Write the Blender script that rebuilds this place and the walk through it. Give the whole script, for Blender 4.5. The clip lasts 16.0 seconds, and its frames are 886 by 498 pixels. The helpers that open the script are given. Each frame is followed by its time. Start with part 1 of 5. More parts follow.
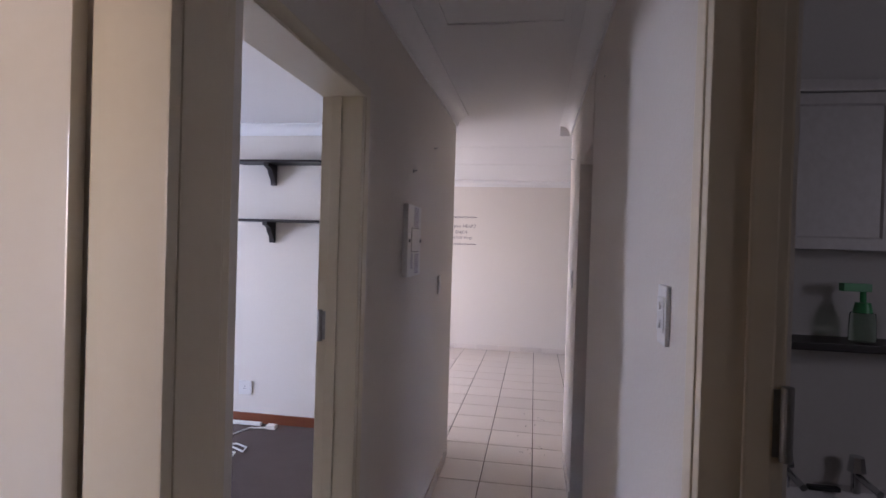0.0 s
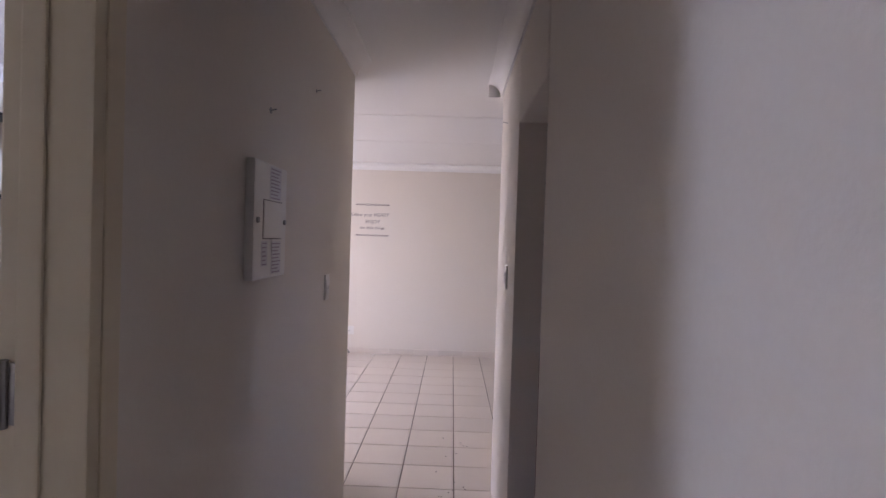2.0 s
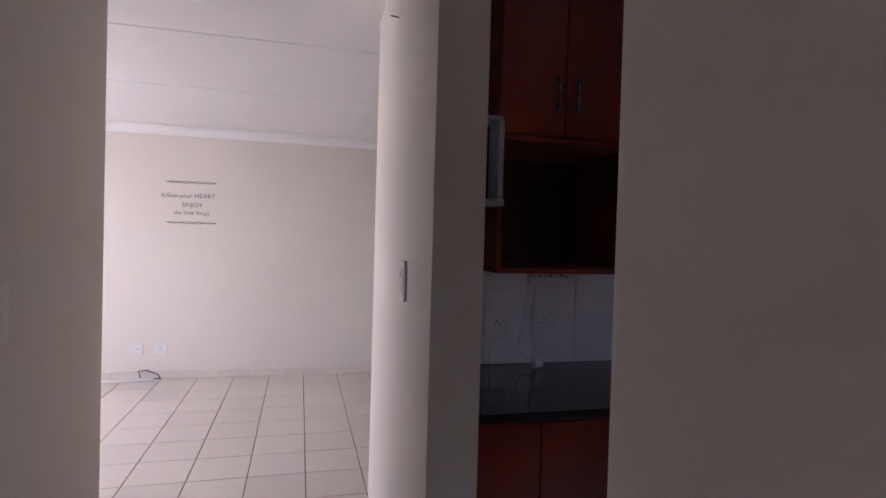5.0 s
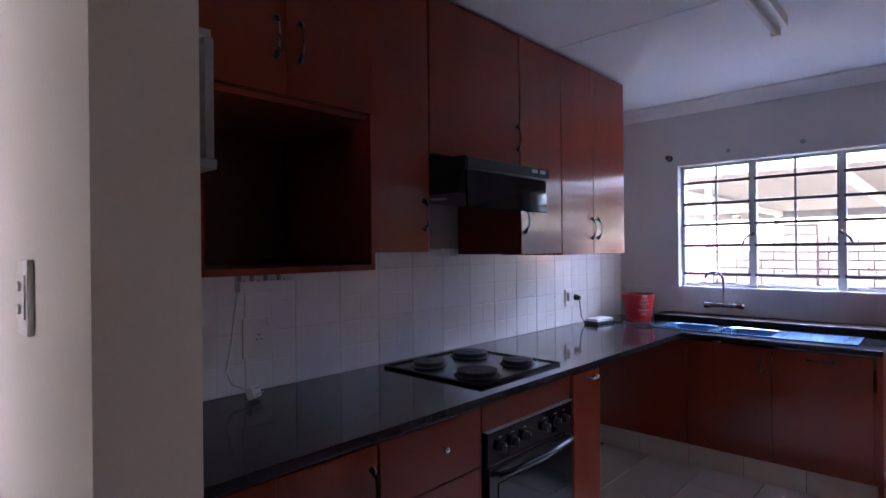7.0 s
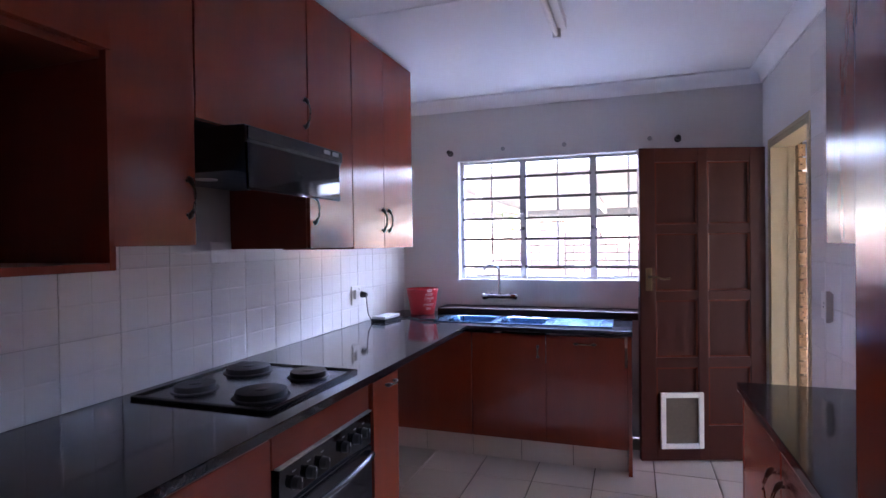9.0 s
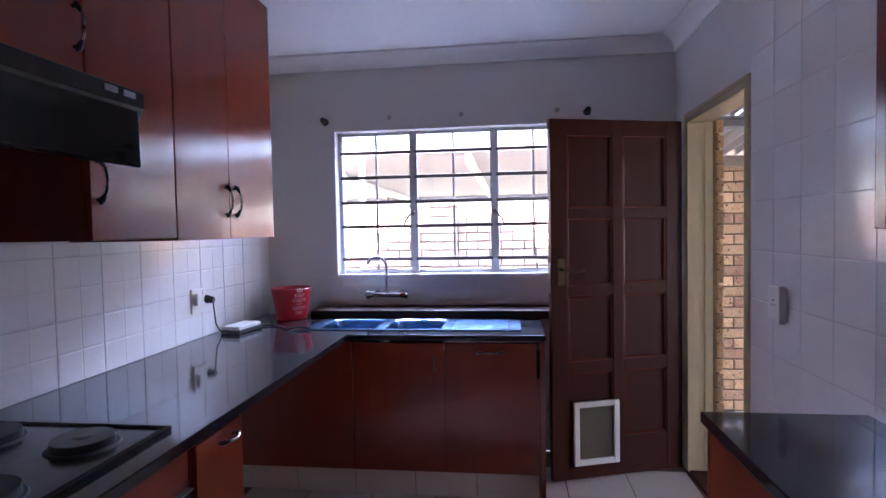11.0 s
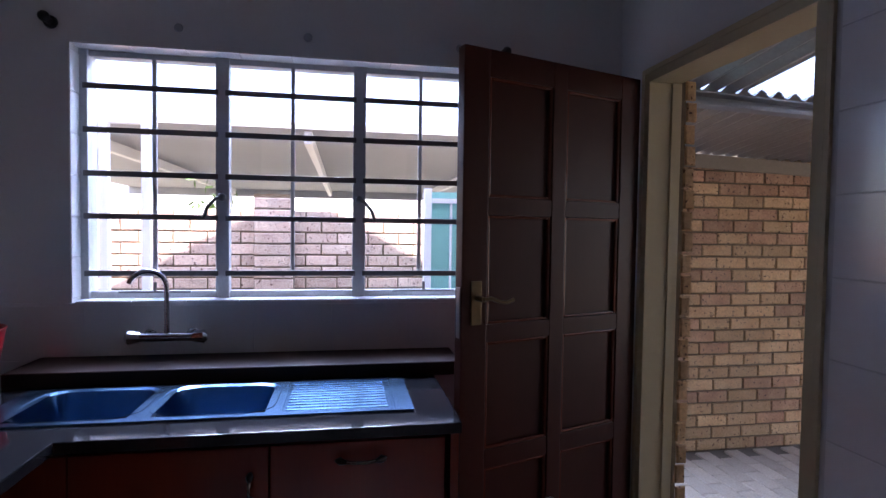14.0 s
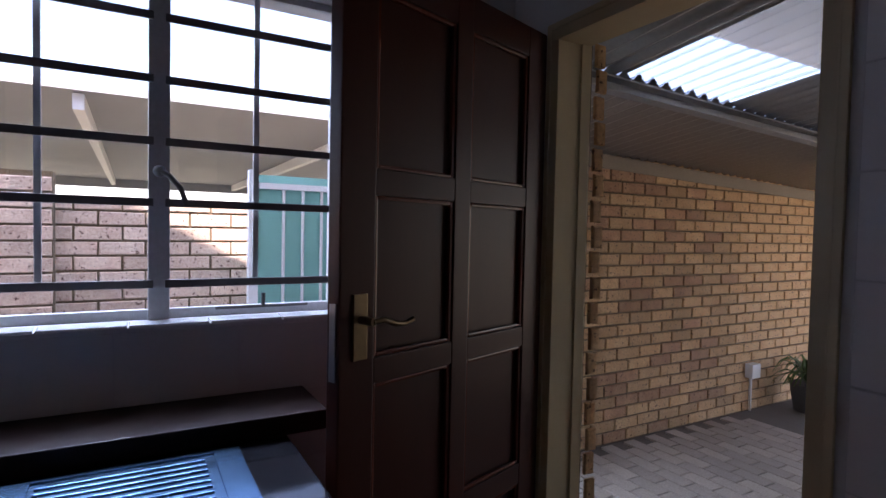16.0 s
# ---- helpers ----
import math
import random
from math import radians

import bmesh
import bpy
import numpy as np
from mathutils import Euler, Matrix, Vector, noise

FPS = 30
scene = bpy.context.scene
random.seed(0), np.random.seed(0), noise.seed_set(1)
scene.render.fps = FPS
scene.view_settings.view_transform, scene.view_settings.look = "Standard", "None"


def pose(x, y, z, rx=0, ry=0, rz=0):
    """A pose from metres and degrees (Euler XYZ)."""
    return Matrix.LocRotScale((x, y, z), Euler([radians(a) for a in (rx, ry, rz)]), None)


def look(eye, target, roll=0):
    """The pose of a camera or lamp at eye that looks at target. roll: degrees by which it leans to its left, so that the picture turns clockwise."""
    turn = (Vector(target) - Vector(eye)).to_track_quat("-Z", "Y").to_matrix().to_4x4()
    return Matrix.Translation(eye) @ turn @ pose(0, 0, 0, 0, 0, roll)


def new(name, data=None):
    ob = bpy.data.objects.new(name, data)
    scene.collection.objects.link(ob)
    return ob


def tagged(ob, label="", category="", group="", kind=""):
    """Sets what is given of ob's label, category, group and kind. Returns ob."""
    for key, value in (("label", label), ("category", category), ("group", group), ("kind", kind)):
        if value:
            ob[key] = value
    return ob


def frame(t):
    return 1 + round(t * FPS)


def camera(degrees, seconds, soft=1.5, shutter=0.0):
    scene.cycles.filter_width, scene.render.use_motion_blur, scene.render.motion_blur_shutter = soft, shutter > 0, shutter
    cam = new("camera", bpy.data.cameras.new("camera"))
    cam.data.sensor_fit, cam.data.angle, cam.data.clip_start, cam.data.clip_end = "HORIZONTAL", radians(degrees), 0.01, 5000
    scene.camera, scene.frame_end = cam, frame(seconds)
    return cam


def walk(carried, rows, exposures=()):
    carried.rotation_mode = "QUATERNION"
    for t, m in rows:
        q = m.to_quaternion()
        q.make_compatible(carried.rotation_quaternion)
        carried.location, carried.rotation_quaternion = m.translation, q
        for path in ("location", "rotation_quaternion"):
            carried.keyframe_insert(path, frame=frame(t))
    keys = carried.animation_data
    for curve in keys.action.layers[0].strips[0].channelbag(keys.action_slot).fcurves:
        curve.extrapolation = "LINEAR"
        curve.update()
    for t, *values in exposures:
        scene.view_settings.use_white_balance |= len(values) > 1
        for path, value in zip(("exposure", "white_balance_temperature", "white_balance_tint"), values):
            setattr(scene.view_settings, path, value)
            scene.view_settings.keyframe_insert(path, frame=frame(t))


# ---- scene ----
cam = camera(78.1, 16.0)
PATH = [
    (0, (0.007, 0.043, 1.605), (-0.324, 2.016, 1.585), 1.7),
    (0.5, (0.003, 0.262, 1.599), (-0.226, 2.249, 1.579), 1.6),
    (1, (-0.018, 0.513, 1.6), (-0.168, 2.507, 1.576), 1.6),
    (1.5, (-0.038, 0.743, 1.587), (-0.115, 2.741, 1.56), 1.6),
    (2, (-0.02, 1.009, 1.573), (-0.054, 3.009, 1.54), 1.8),
    (2.5, (-0.028, 1.251, 1.557), (-0.033, 3.25, 1.526), 1.8),
    (3, (-0.042, 1.496, 1.556), (-0.004, 3.496, 1.522), 2.1),
    (3.2, (-0.043, 1.593, 1.546), (0.014, 3.591, 1.511), 2.3),
    (5.3, (-0.021, 2.396, 1.508), (0.6, 4.297, 1.47), 1.3),
    (5.5, (-0.006, 2.468, 1.504), (0.696, 4.341, 1.465), 1.1),
    (6, (0.021, 2.621, 1.496), (0.965, 4.384, 1.463), 0.8),
    (6.5, (0.029, 2.712, 1.456), (1.277, 4.275, 1.465), -0.4),
    (7, (0.088, 2.801, 1.457), (1.548, 4.169, 1.457), -0.6),
    (7.5, (0.16, 2.878, 1.446), (1.743, 4.101, 1.446), -0.8),
    (8, (0.211, 2.969, 1.44), (1.915, 4.015, 1.43), -0.8),
    (8.5, (0.24, 3.043, 1.438), (2.056, 3.88, 1.419), -0.7),
    (9, (0.311, 3.078, 1.445), (2.201, 3.732, 1.42), -0.8),
    (9.5, (0.45, 3.106, 1.435), (2.377, 3.639, 1.412), -0.8),
    (9.7, (0.515, 3.113, 1.43), (2.452, 3.608, 1.406), -0.7),
    (11.8, (1.372, 3.295, 1.449), (3.366, 3.434, 1.379), -0.4),
    (12, (1.475, 3.287, 1.42), (3.47, 3.412, 1.369), 0.2),
    (12.5, (1.69, 3.316, 1.415), (3.69, 3.34, 1.363), 0.3),
    (13, (1.918, 3.333, 1.404), (3.916, 3.245, 1.356), 0.5),
    (13.5, (2.098, 3.361, 1.423), (4.088, 3.177, 1.362), 0.6),
    (14, (2.301, 3.408, 1.432), (4.268, 3.054, 1.358), 0.8),
    (14.5, (2.473, 3.398, 1.401), (4.413, 2.916, 1.346), 0.9),
    (15, (2.646, 3.378, 1.403), (4.549, 2.768, 1.339), 1.0),
    (15.5, (2.797, 3.387, 1.404), (4.651, 2.641, 1.337), 0.9),
    (16, (2.931, 3.411, 1.404), (4.669, 2.425, 1.335), 1.2),
]
EXPOSURES = [(0, 3.85, 6250, 34), (0.5, 3.9, 6250, 34), (1, 3.8, 6300, 34), (1.5, 3.75, 6350, 34), (2, 3.85, 6400, 35), (2.5, 4.0, 6450, 35), (3, 4.1, 6450, 35), (5.5, 3.8, 6250, 33), (7, 4.35, 6200, 34), (8.5, 5.05, 6200, 35), (9.7, 4.9, 6200, 35), (12, 4.1, 6150, 33), (13, 3.6, 6150, 31), (14.5, 2.85, 6250, 30), (16, 2.45, 6600, 28)]
walk(cam, [(t, look(e, g, r)) for t, e, g, r in PATH], EXPOSURES)

# ---- light ----
world = bpy.data.worlds.new("sky")
scene.world = world
world.use_nodes = True
wn = world.node_tree
sky = wn.nodes.new("ShaderNodeTexSky")
sky.sky_type = "NISHITA"
sky.sun_disc = False
SUN_EL, SUN_DIR = radians(62), Vector((-0.97, 0.10, 0.0))  # where the sun stands, seen from the house
sky.sun_elevation = SUN_EL
sky.sun_rotation = math.atan2(SUN_DIR.x, SUN_DIR.y)
wn.links.new(sky.outputs[0], wn.nodes["Background"].inputs[0])
wn.nodes["Background"].inputs[1].default_value = 0.125
sun = new("sun", bpy.data.lights.new("sun", "SUN"))
sun.data.energy, sun.data.angle, sun.data.color = 4.2, radians(0.6), (1.0, 0.95, 0.87)
sun.matrix_world = look((SUN_DIR.normalized() * math.cos(SUN_EL) + Vector((0, 0, math.sin(SUN_EL)))) * 30, (0, 0, 0))


def area_lamp(name, m, w, h, watts, color=(0.86, 0.93, 1.0)):
    """Area lamp standing in for daylight; the bathroom one is plain added fill."""
    ob = new(name, bpy.data.lights.new(name, "AREA"))
    ob.data.shape, ob.data.size, ob.data.size_y = "RECTANGLE", w, h
    ob.data.energy, ob.data.color = watts, color
    ob.matrix_world = m
    return ob


area_lamp("living_window_light", look((-3.35, 6.5, 1.35), (0, 6.5, 1.2)), 2.2, 1.9, 4.0)
area_lamp("bedroom_window_light", look((-6.0, 2.75, 1.5), (-4.9, 4.45, 1.2)), 1.6, 1.2, 12.0, (0.60, 0.79, 1.0))
area_lamp("kitchen_sky_light", look((6.2, 3.8, 3.3), (1.9, 3.5, 1.1)), 1.6, 1.1, 34, (0.55, 0.74, 1.0))
area_lamp("rear_window_light", look((-1.25, -1.75, 1.6), (-0.2, 1, 1.2)), 1.5, 1.1, 1.2, (1.0, 0.95, 0.89))
# added fill to lift the dark bathroom; its walls have no opening here
area_lamp("bathroom_fill_light", look((2.0, 0.4, 1.75), (0.8, 1.7, 1.2)), 0.5, 0.5, 0.2, (0.9, 0.95, 1.0))


# ---- materials ----
def material(name, base, rough=0.6, metal=0.0, spec=0.5, tint=None, scale=4.0, amount=0.35, fine=60.0, bump=0.05, fine_mix=0.15,
             stretch=(1, 1, 1), random_tint=0.0, coat=0.0, rough_var=0.1, speckle=None):
    """A surface with slow mottling, fine grain, relief and uneven gloss."""
    m = bpy.data.materials.new(name)
    m.use_nodes = True
    n, l = m.node_tree.nodes, m.node_tree.links
    b = n["Principled BSDF"]
    tint = tint or tuple(c * 0.85 for c in base)
    co = n.new("ShaderNodeTexCoord")
    mp = n.new("ShaderNodeMapping")
    mp.inputs["Scale"].default_value = stretch
    l.new(co.outputs["Object"], mp.inputs["Vector"])
    if random_tint:     # each piece shows another stretch of the pattern
        inf, mul = n.new("ShaderNodeObjectInfo"), n.new("ShaderNodeMath")
        mul.operation = "MULTIPLY"
        mul.inputs[1].default_value = 37.0
        l.new(inf.outputs["Random"], mul.inputs[0])
        l.new(mul.outputs[0], mp.inputs["Location"])
    slow, grain = n.new("ShaderNodeTexNoise"), n.new("ShaderNodeTexNoise")
    for t, s, d in ((slow, scale, 5), (grain, fine, 3)):
        t.inputs["Scale"].default_value, t.inputs["Detail"].default_value = s, d
        l.new(mp.outputs[0], t.inputs["Vector"])
    ramp = n.new("ShaderNodeMapRange")
    ramp.inputs["From Min"].default_value, ramp.inputs["From Max"].default_value = 0.15, 0.85
    ramp.inputs["To Max"].default_value = amount
    l.new(slow.outputs["Fac"], ramp.inputs["Value"])
    mix = n.new("ShaderNodeMix")
    mix.data_type = "RGBA"
    mix.inputs["A"].default_value, mix.inputs["B"].default_value = (*base, 1), (*tint, 1)
    l.new(ramp.outputs[0], mix.inputs["Factor"])
    mix2 = n.new("ShaderNodeMix")
    mix2.data_type, mix2.blend_type = "RGBA", "OVERLAY"
    mix2.inputs["Factor"].default_value = fine_mix
    l.new(mix.outputs["Result"], mix2.inputs["A"])
    l.new(grain.outputs["Fac"], mix2.inputs["B"])
    out = mix2.outputs["Result"]
    if speckle:         # dark burnt spots
        vo, th, mx3 = n.new("ShaderNodeTexNoise"), n.new("ShaderNodeMapRange"), n.new("ShaderNodeMix")
        vo.inputs["Scale"].default_value, vo.inputs["Detail"].default_value = 48.0, 2.0
        l.new(mp.outputs[0], vo.inputs["Vector"])
        th.inputs["From Min"].default_value, th.inputs["From Max"].default_value = 0.63, 0.68
        l.new(vo.outputs["Fac"], th.inputs["Value"])
        mx3.data_type = "RGBA"
        l.new(th.outputs[0], mx3.inputs["Factor"])
        l.new(out, mx3.inputs["A"])
        mx3.inputs["B"].default_value = (*speckle, 1)
        out = mx3.outputs["Result"]
    if random_tint:
        info, hsv, mr = n.new("ShaderNodeObjectInfo"), n.new("ShaderNodeHueSaturation"), n.new("ShaderNodeMapRange")
        mr.inputs["To Min"].default_value, mr.inputs["To Max"].default_value = 1 - random_tint, 1 + random_tint
        l.new(info.outputs["Random"], mr.inputs["Value"])
        l.new(mr.outputs[0], hsv.inputs["Value"])
        l.new(out, hsv.inputs["Color"])
        out = hsv.outputs["Color"]
    l.new(out, b.inputs["Base Color"])
    rr = n.new("ShaderNodeMapRange")
    rr.inputs["To Min"].default_value, rr.inputs["To Max"].default_value = max(rough - rough_var, 0.02), min(rough + rough_var, 1)
    l.new(slow.outputs["Fac"], rr.inputs["Value"])
    l.new(rr.outputs[0], b.inputs["Roughness"])
    b.inputs["Metallic"].default_value = metal
    b.inputs["Specular IOR Level"].default_value = spec
    b.inputs["Coat Weight"].default_value = coat
    if bump:
        bp = n.new("ShaderNodeBump")
        bp.inputs["Strength"].default_value, bp.inputs["Distance"].default_value = bump, 0.01
        l.new(grain.outputs["Fac"], bp.inputs["Height"])
        l.new(bp.outputs[0], b.inputs["Normal"])
    return m


def glass_material(name, color=(1, 1, 1), rough=0.0):
    m = bpy.data.materials.new(name)
    m.use_nodes = True
    b = m.node_tree.nodes["Principled BSDF"]
    b.inputs["Base Color"].default_value = (*color, 1)
    b.inputs["Transmission Weight"].default_value, b.inputs["Roughness"].default_value = 1.0, rough
    b.inputs["IOR"].default_value = 1.45
    return m


PLASTER = material("cream_plaster", (0.70, 0.645, 0.575), 0.75, tint=(0.66, 0.60, 0.53), scale=1.6, fine=90, bump=0.06, fine_mix=0.05)
PLASTER_K = material("kitchen_plaster", (0.62, 0.60, 0.57), 0.7, tint=(0.56, 0.545, 0.52), scale=2, fine=80, bump=0.06, fine_mix=0.05)
CEILING = material("ceiling_paint", (0.80, 0.79, 0.77), 0.8, tint=(0.76, 0.75, 0.73), scale=1.2, fine=50, bump=0.03, fine_mix=0.04)
CREAM = material("cream_gloss_paint", (0.62, 0.515, 0.32), 0.26, tint=(0.59, 0.485, 0.30), scale=3, fine=40, bump=0.01, fine_mix=0.04, rough_var=0.02)
FRAMEPAINT = material("pale_cream_gloss_paint", (0.66, 0.57, 0.42), 0.30, tint=(0.62, 0.53, 0.39), scale=3, fine=40, bump=0.01, fine_mix=0.04, rough_var=0.02)
GLOSSDOOR = material("white_gloss_paint", (0.66, 0.60, 0.50), 0.16, tint=(0.62, 0.56, 0.46), scale=3, fine=25, bump=0.05, fine_mix=0.04, coat=0.5)
TILE = material("floor_tile_glaze", (0.66, 0.59, 0.525), 0.28, tint=(0.62, 0.555, 0.495), scale=5, amount=0.0, fine=140, bump=0.012, fine_mix=0.04, random_tint=0.05, rough_var=0.01)
GROUT = material("dark_grout", (0.16, 0.125, 0.10), 0.9, tint=(0.22, 0.17, 0.14), scale=14, fine=90, bump=0.1)
WTILE = material("white_wall_tile_glaze", (0.80, 0.785, 0.77), 0.16, tint=(0.72, 0.705, 0.69), scale=6, fine=45, bump=0.04, fine_mix=0.05, random_tint=0.03)
WGROUT = material("pale_grout", (0.62, 0.605, 0.59), 0.85, tint=(0.53, 0.515, 0.50), scale=12, fine=90, bump=0.1)
CHERRY = material("cherry_veneer", (0.22, 0.037, 0.015), 0.18, tint=(0.155, 0.025, 0.010), scale=2.2, amount=0.5, fine=30, bump=0.0, fine_mix=0.10, stretch=(6, 6, 0.5), spec=0.42, rough_var=0.0)
CHERRY_H = material("cherry_veneer_across", (0.22, 0.037, 0.015), 0.34, tint=(0.155, 0.025, 0.010), scale=2.2, amount=0.5, fine=30, bump=0.0, fine_mix=0.10, stretch=(0.5, 6, 6), spec=0.22, rough_var=0.0)
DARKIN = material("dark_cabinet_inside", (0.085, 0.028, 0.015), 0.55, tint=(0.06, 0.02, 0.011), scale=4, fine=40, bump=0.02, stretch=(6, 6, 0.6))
GRANITE = material("black_granite", (0.013, 0.012, 0.014), 0.08, tint=(0.03, 0.03, 0.034), scale=60, amount=0.7, fine=260, bump=0.0, fine_mix=0.25, rough_var=0.02)
BLACK = material("black_enamel", (0.012, 0.012, 0.014), 0.22, tint=(0.02, 0.02, 0.022), scale=20, fine=80, bump=0.02)
PLATE = material("cast_iron_plate", (0.035, 0.035, 0.037), 0.48, tint=(0.06, 0.055, 0.05), scale=18, fine=120, bump=0.15, metal=0.4)
BLACKGLASS = material("black_oven_glass", (0.008, 0.008, 0.01), 0.06, scale=8, bump=0.0, fine_mix=0.0, rough_var=0.03)
BLACKPLASTIC = material("black_plastic", (0.015, 0.015, 0.016), 0.42, tint=(0.025, 0.025, 0.025), scale=20, fine=140, bump=0.04)
# grey brushed steel; the blue of the reflected sky is put into its colour
SINKSTEEL_SKY = material("sky_tinted_sink_steel", (0.13, 0.26, 0.42), 0.22, tint=(0.16, 0.29, 0.45), scale=12, fine=120, bump=0.01, metal=1.0, stretch=(5, 0.6, 1), rough_var=0.04)
STEEL = material("stainless_steel", (0.32, 0.31, 0.30), 0.36, tint=(0.42, 0.41, 0.40), scale=30, fine=160, bump=0.03, metal=1.0, stretch=(1, 6, 1))
CHROME = material("chrome", (0.62, 0.63, 0.65), 0.12, scale=20, bump=0.0, metal=1.0, fine_mix=0.05)
HANDLE = material("worn_nickel", (0.34, 0.29, 0.23), 0.24, tint=(0.24, 0.19, 0.14), scale=25, fine=90, bump=0.0, metal=1.0)
BRONZE = material("dark_bronze", (0.055, 0.036, 0.030), 0.30, tint=(0.035, 0.024, 0.020), scale=25, fine=90, bump=0.0, metal=0.7)
BRASS = material("aged_brass", (0.15, 0.11, 0.065), 0.36, tint=(0.22, 0.15, 0.08), scale=25, fine=90, bump=0.03, metal=1.0)
FLAP = material("smoky_brown_plastic", (0.10, 0.075, 0.05), 0.35, tint=(0.055, 0.04, 0.03), scale=9, fine=60, bump=0.02, fine_mix=0.2)
WHITEP = material("white_plastic", (0.72, 0.70, 0.67), 0.35, tint=(0.68, 0.66, 0.62), scale=9, fine=90, bump=0.02, fine_mix=0.04)
GREYP = material("grey_plastic", (0.30, 0.30, 0.30), 0.45, scale=9, fine=90, bump=0.02)
REDMETAL = material("red_enamel", (0.42, 0.012, 0.018), 0.35, tint=(0.33, 0.01, 0.014), scale=7, fine=60, bump=0.03)
PRINTW = material("white_print", (0.70, 0.55, 0.53), 0.5, scale=20, bump=0.0)
PRINTV = material("faded_violet_print", (0.36, 0.29, 0.35), 0.6, scale=20, bump=0.0)
PRINTD = material("dark_print_and_gap_shade", (0.15, 0.125, 0.13), 0.6, scale=20, bump=0.0)
PAPER = material("printed_paper", (0.66, 0.64, 0.67), 0.7, tint=(0.52, 0.51, 0.55), scale=30, fine=200, bump=0.02)
DARKWOOD = material("stained_door_wood", (0.052, 0.012, 0.007), 0.38, tint=(0.035, 0.008, 0.005), scale=2.2, amount=0.6, fine=30, bump=0.0, fine_mix=0.15, stretch=(7, 7, 0.5), spec=0.18, rough_var=0.0)
BEADWOOD = material("polished_door_bead", (0.11, 0.026, 0.014), 0.24, tint=(0.08, 0.018, 0.010), scale=3, fine=40, bump=0.0, fine_mix=0.1, stretch=(7, 7, 0.5), spec=0.26, rough_var=0.0)
LEDGEWOOD = material("dark_ledge_wood", (0.022, 0.009, 0.006), 0.5, tint=(0.014, 0.006, 0.004), scale=3, fine=40, bump=0.0, stretch=(7, 0.5, 7), spec=0.1, rough_var=0.0)
SHELFWOOD = material("near_black_shelf_wood", (0.020, 0.014, 0.012), 0.45, tint=(0.035, 0.024, 0.02), scale=6, fine=60, bump=0.05, stretch=(0.6, 6, 6))
SKIRTWOOD = material("red_brown_skirting_wood", (0.20, 0.055, 0.022), 0.4, tint=(0.14, 0.036, 0.016), scale=5, fine=50, bump=0.05, stretch=(0.6, 6, 6))
CARPET = material("grey_brown_carpet", (0.125, 0.095, 0.085), 0.95, tint=(0.09, 0.068, 0.062), scale=7, fine=260, bump=0.7, fine_mix=0.6, spec=0.1)
IRON = material("painted_window_steel", (0.55, 0.55, 0.55), 0.42, tint=(0.42, 0.41, 0.40), scale=14, fine=80, bump=0.05)
BARS = material("dark_burglar_bar_steel", (0.16, 0.15, 0.15), 0.5, tint=(0.09, 0.085, 0.08), scale=20, fine=90, bump=0.06)
GLASS = glass_material("window_glass")
BRICK = material("yellow_face_brick", (0.53, 0.345, 0.185), 0.85, speckle=(0.11, 0.055, 0.03), tint=(0.40, 0.215, 0.095), scale=9, amount=0.9, fine=75, bump=0.35, fine_mix=0.45, random_tint=0.22)
BRICK_D = material("brown_face_brick", (0.47, 0.28, 0.155), 0.85, speckle=(0.09, 0.045, 0.03), tint=(0.24, 0.10, 0.055), scale=9, amount=0.9, fine=75, bump=0.35, fine_mix=0.45, random_tint=0.2)
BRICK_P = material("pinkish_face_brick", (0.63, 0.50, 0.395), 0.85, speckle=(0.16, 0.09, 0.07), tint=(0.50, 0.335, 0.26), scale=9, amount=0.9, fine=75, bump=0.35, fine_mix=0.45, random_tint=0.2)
MORTAR = material("grey_mortar", (0.15, 0.105, 0.06), 0.95, tint=(0.10, 0.07, 0.04), scale=10, fine=130, bump=0.3)
PAVER = material("grey_paver", (0.43, 0.36, 0.285), 0.9, tint=(0.31, 0.26, 0.205), scale=8, fine=110, bump=0.3, fine_mix=0.35, random_tint=0.14)
SOIL = material("joint_sand", (0.15, 0.125, 0.10), 0.95, tint=(0.11, 0.09, 0.07), scale=10, fine=120, bump=0.3)
GROUND = material("dry_ground", (0.22, 0.19, 0.13), 0.95, tint=(0.14, 0.15, 0.08), scale=0.6, fine=20, bump=0.4)
ZINC = material("galvanised_sheet", (0.42, 0.41, 0.39), 0.36, tint=(0.33, 0.32, 0.30), scale=3, fine=60, bump=0.02, metal=0.75)
ZINCW = material("painted_grey_sheet", (0.33, 0.34, 0.36), 0.6, tint=(0.28, 0.29, 0.31), scale=2, fine=50, bump=0.03)
FASCIA = material("brown_fascia_paint", (0.20, 0.15, 0.10), 0.55, tint=(0.15, 0.11, 0.075), scale=5, fine=60, bump=0.04)
ROOFTILE = material("roof_sheet", (0.22, 0.12, 0.09), 0.8, scale=3, fine=40, bump=0.2)
WHITESTEEL = material("white_painted_steel", (0.74, 0.74, 0.74), 0.4, tint=(0.66, 0.66, 0.65), scale=8, fine=60, bump=0.03)
TEAL = material("teal_shade_cloth", (0.20, 0.46, 0.40), 0.7, tint=(0.15, 0.38, 0.33), scale=4, fine=120, bump=0.2)
LEAF = material("green_leaf", (0.085, 0.16, 0.035), 0.55, tint=(0.05, 0.10, 0.02), scale=8, fine=40, bump=0.05, random_tint=0.2)
TERRACOTTA = material("dark_plant_pot", (0.055, 0.05, 0.045), 0.7, scale=9, fine=60, bump=0.1)
GREENP = material("green_pump_plastic", (0.03, 0.30, 0.10), 0.35, scale=9, bump=0.0)
SOAP = glass_material("clear_soap_bottle", (0.75, 0.92, 0.8), 0.1)
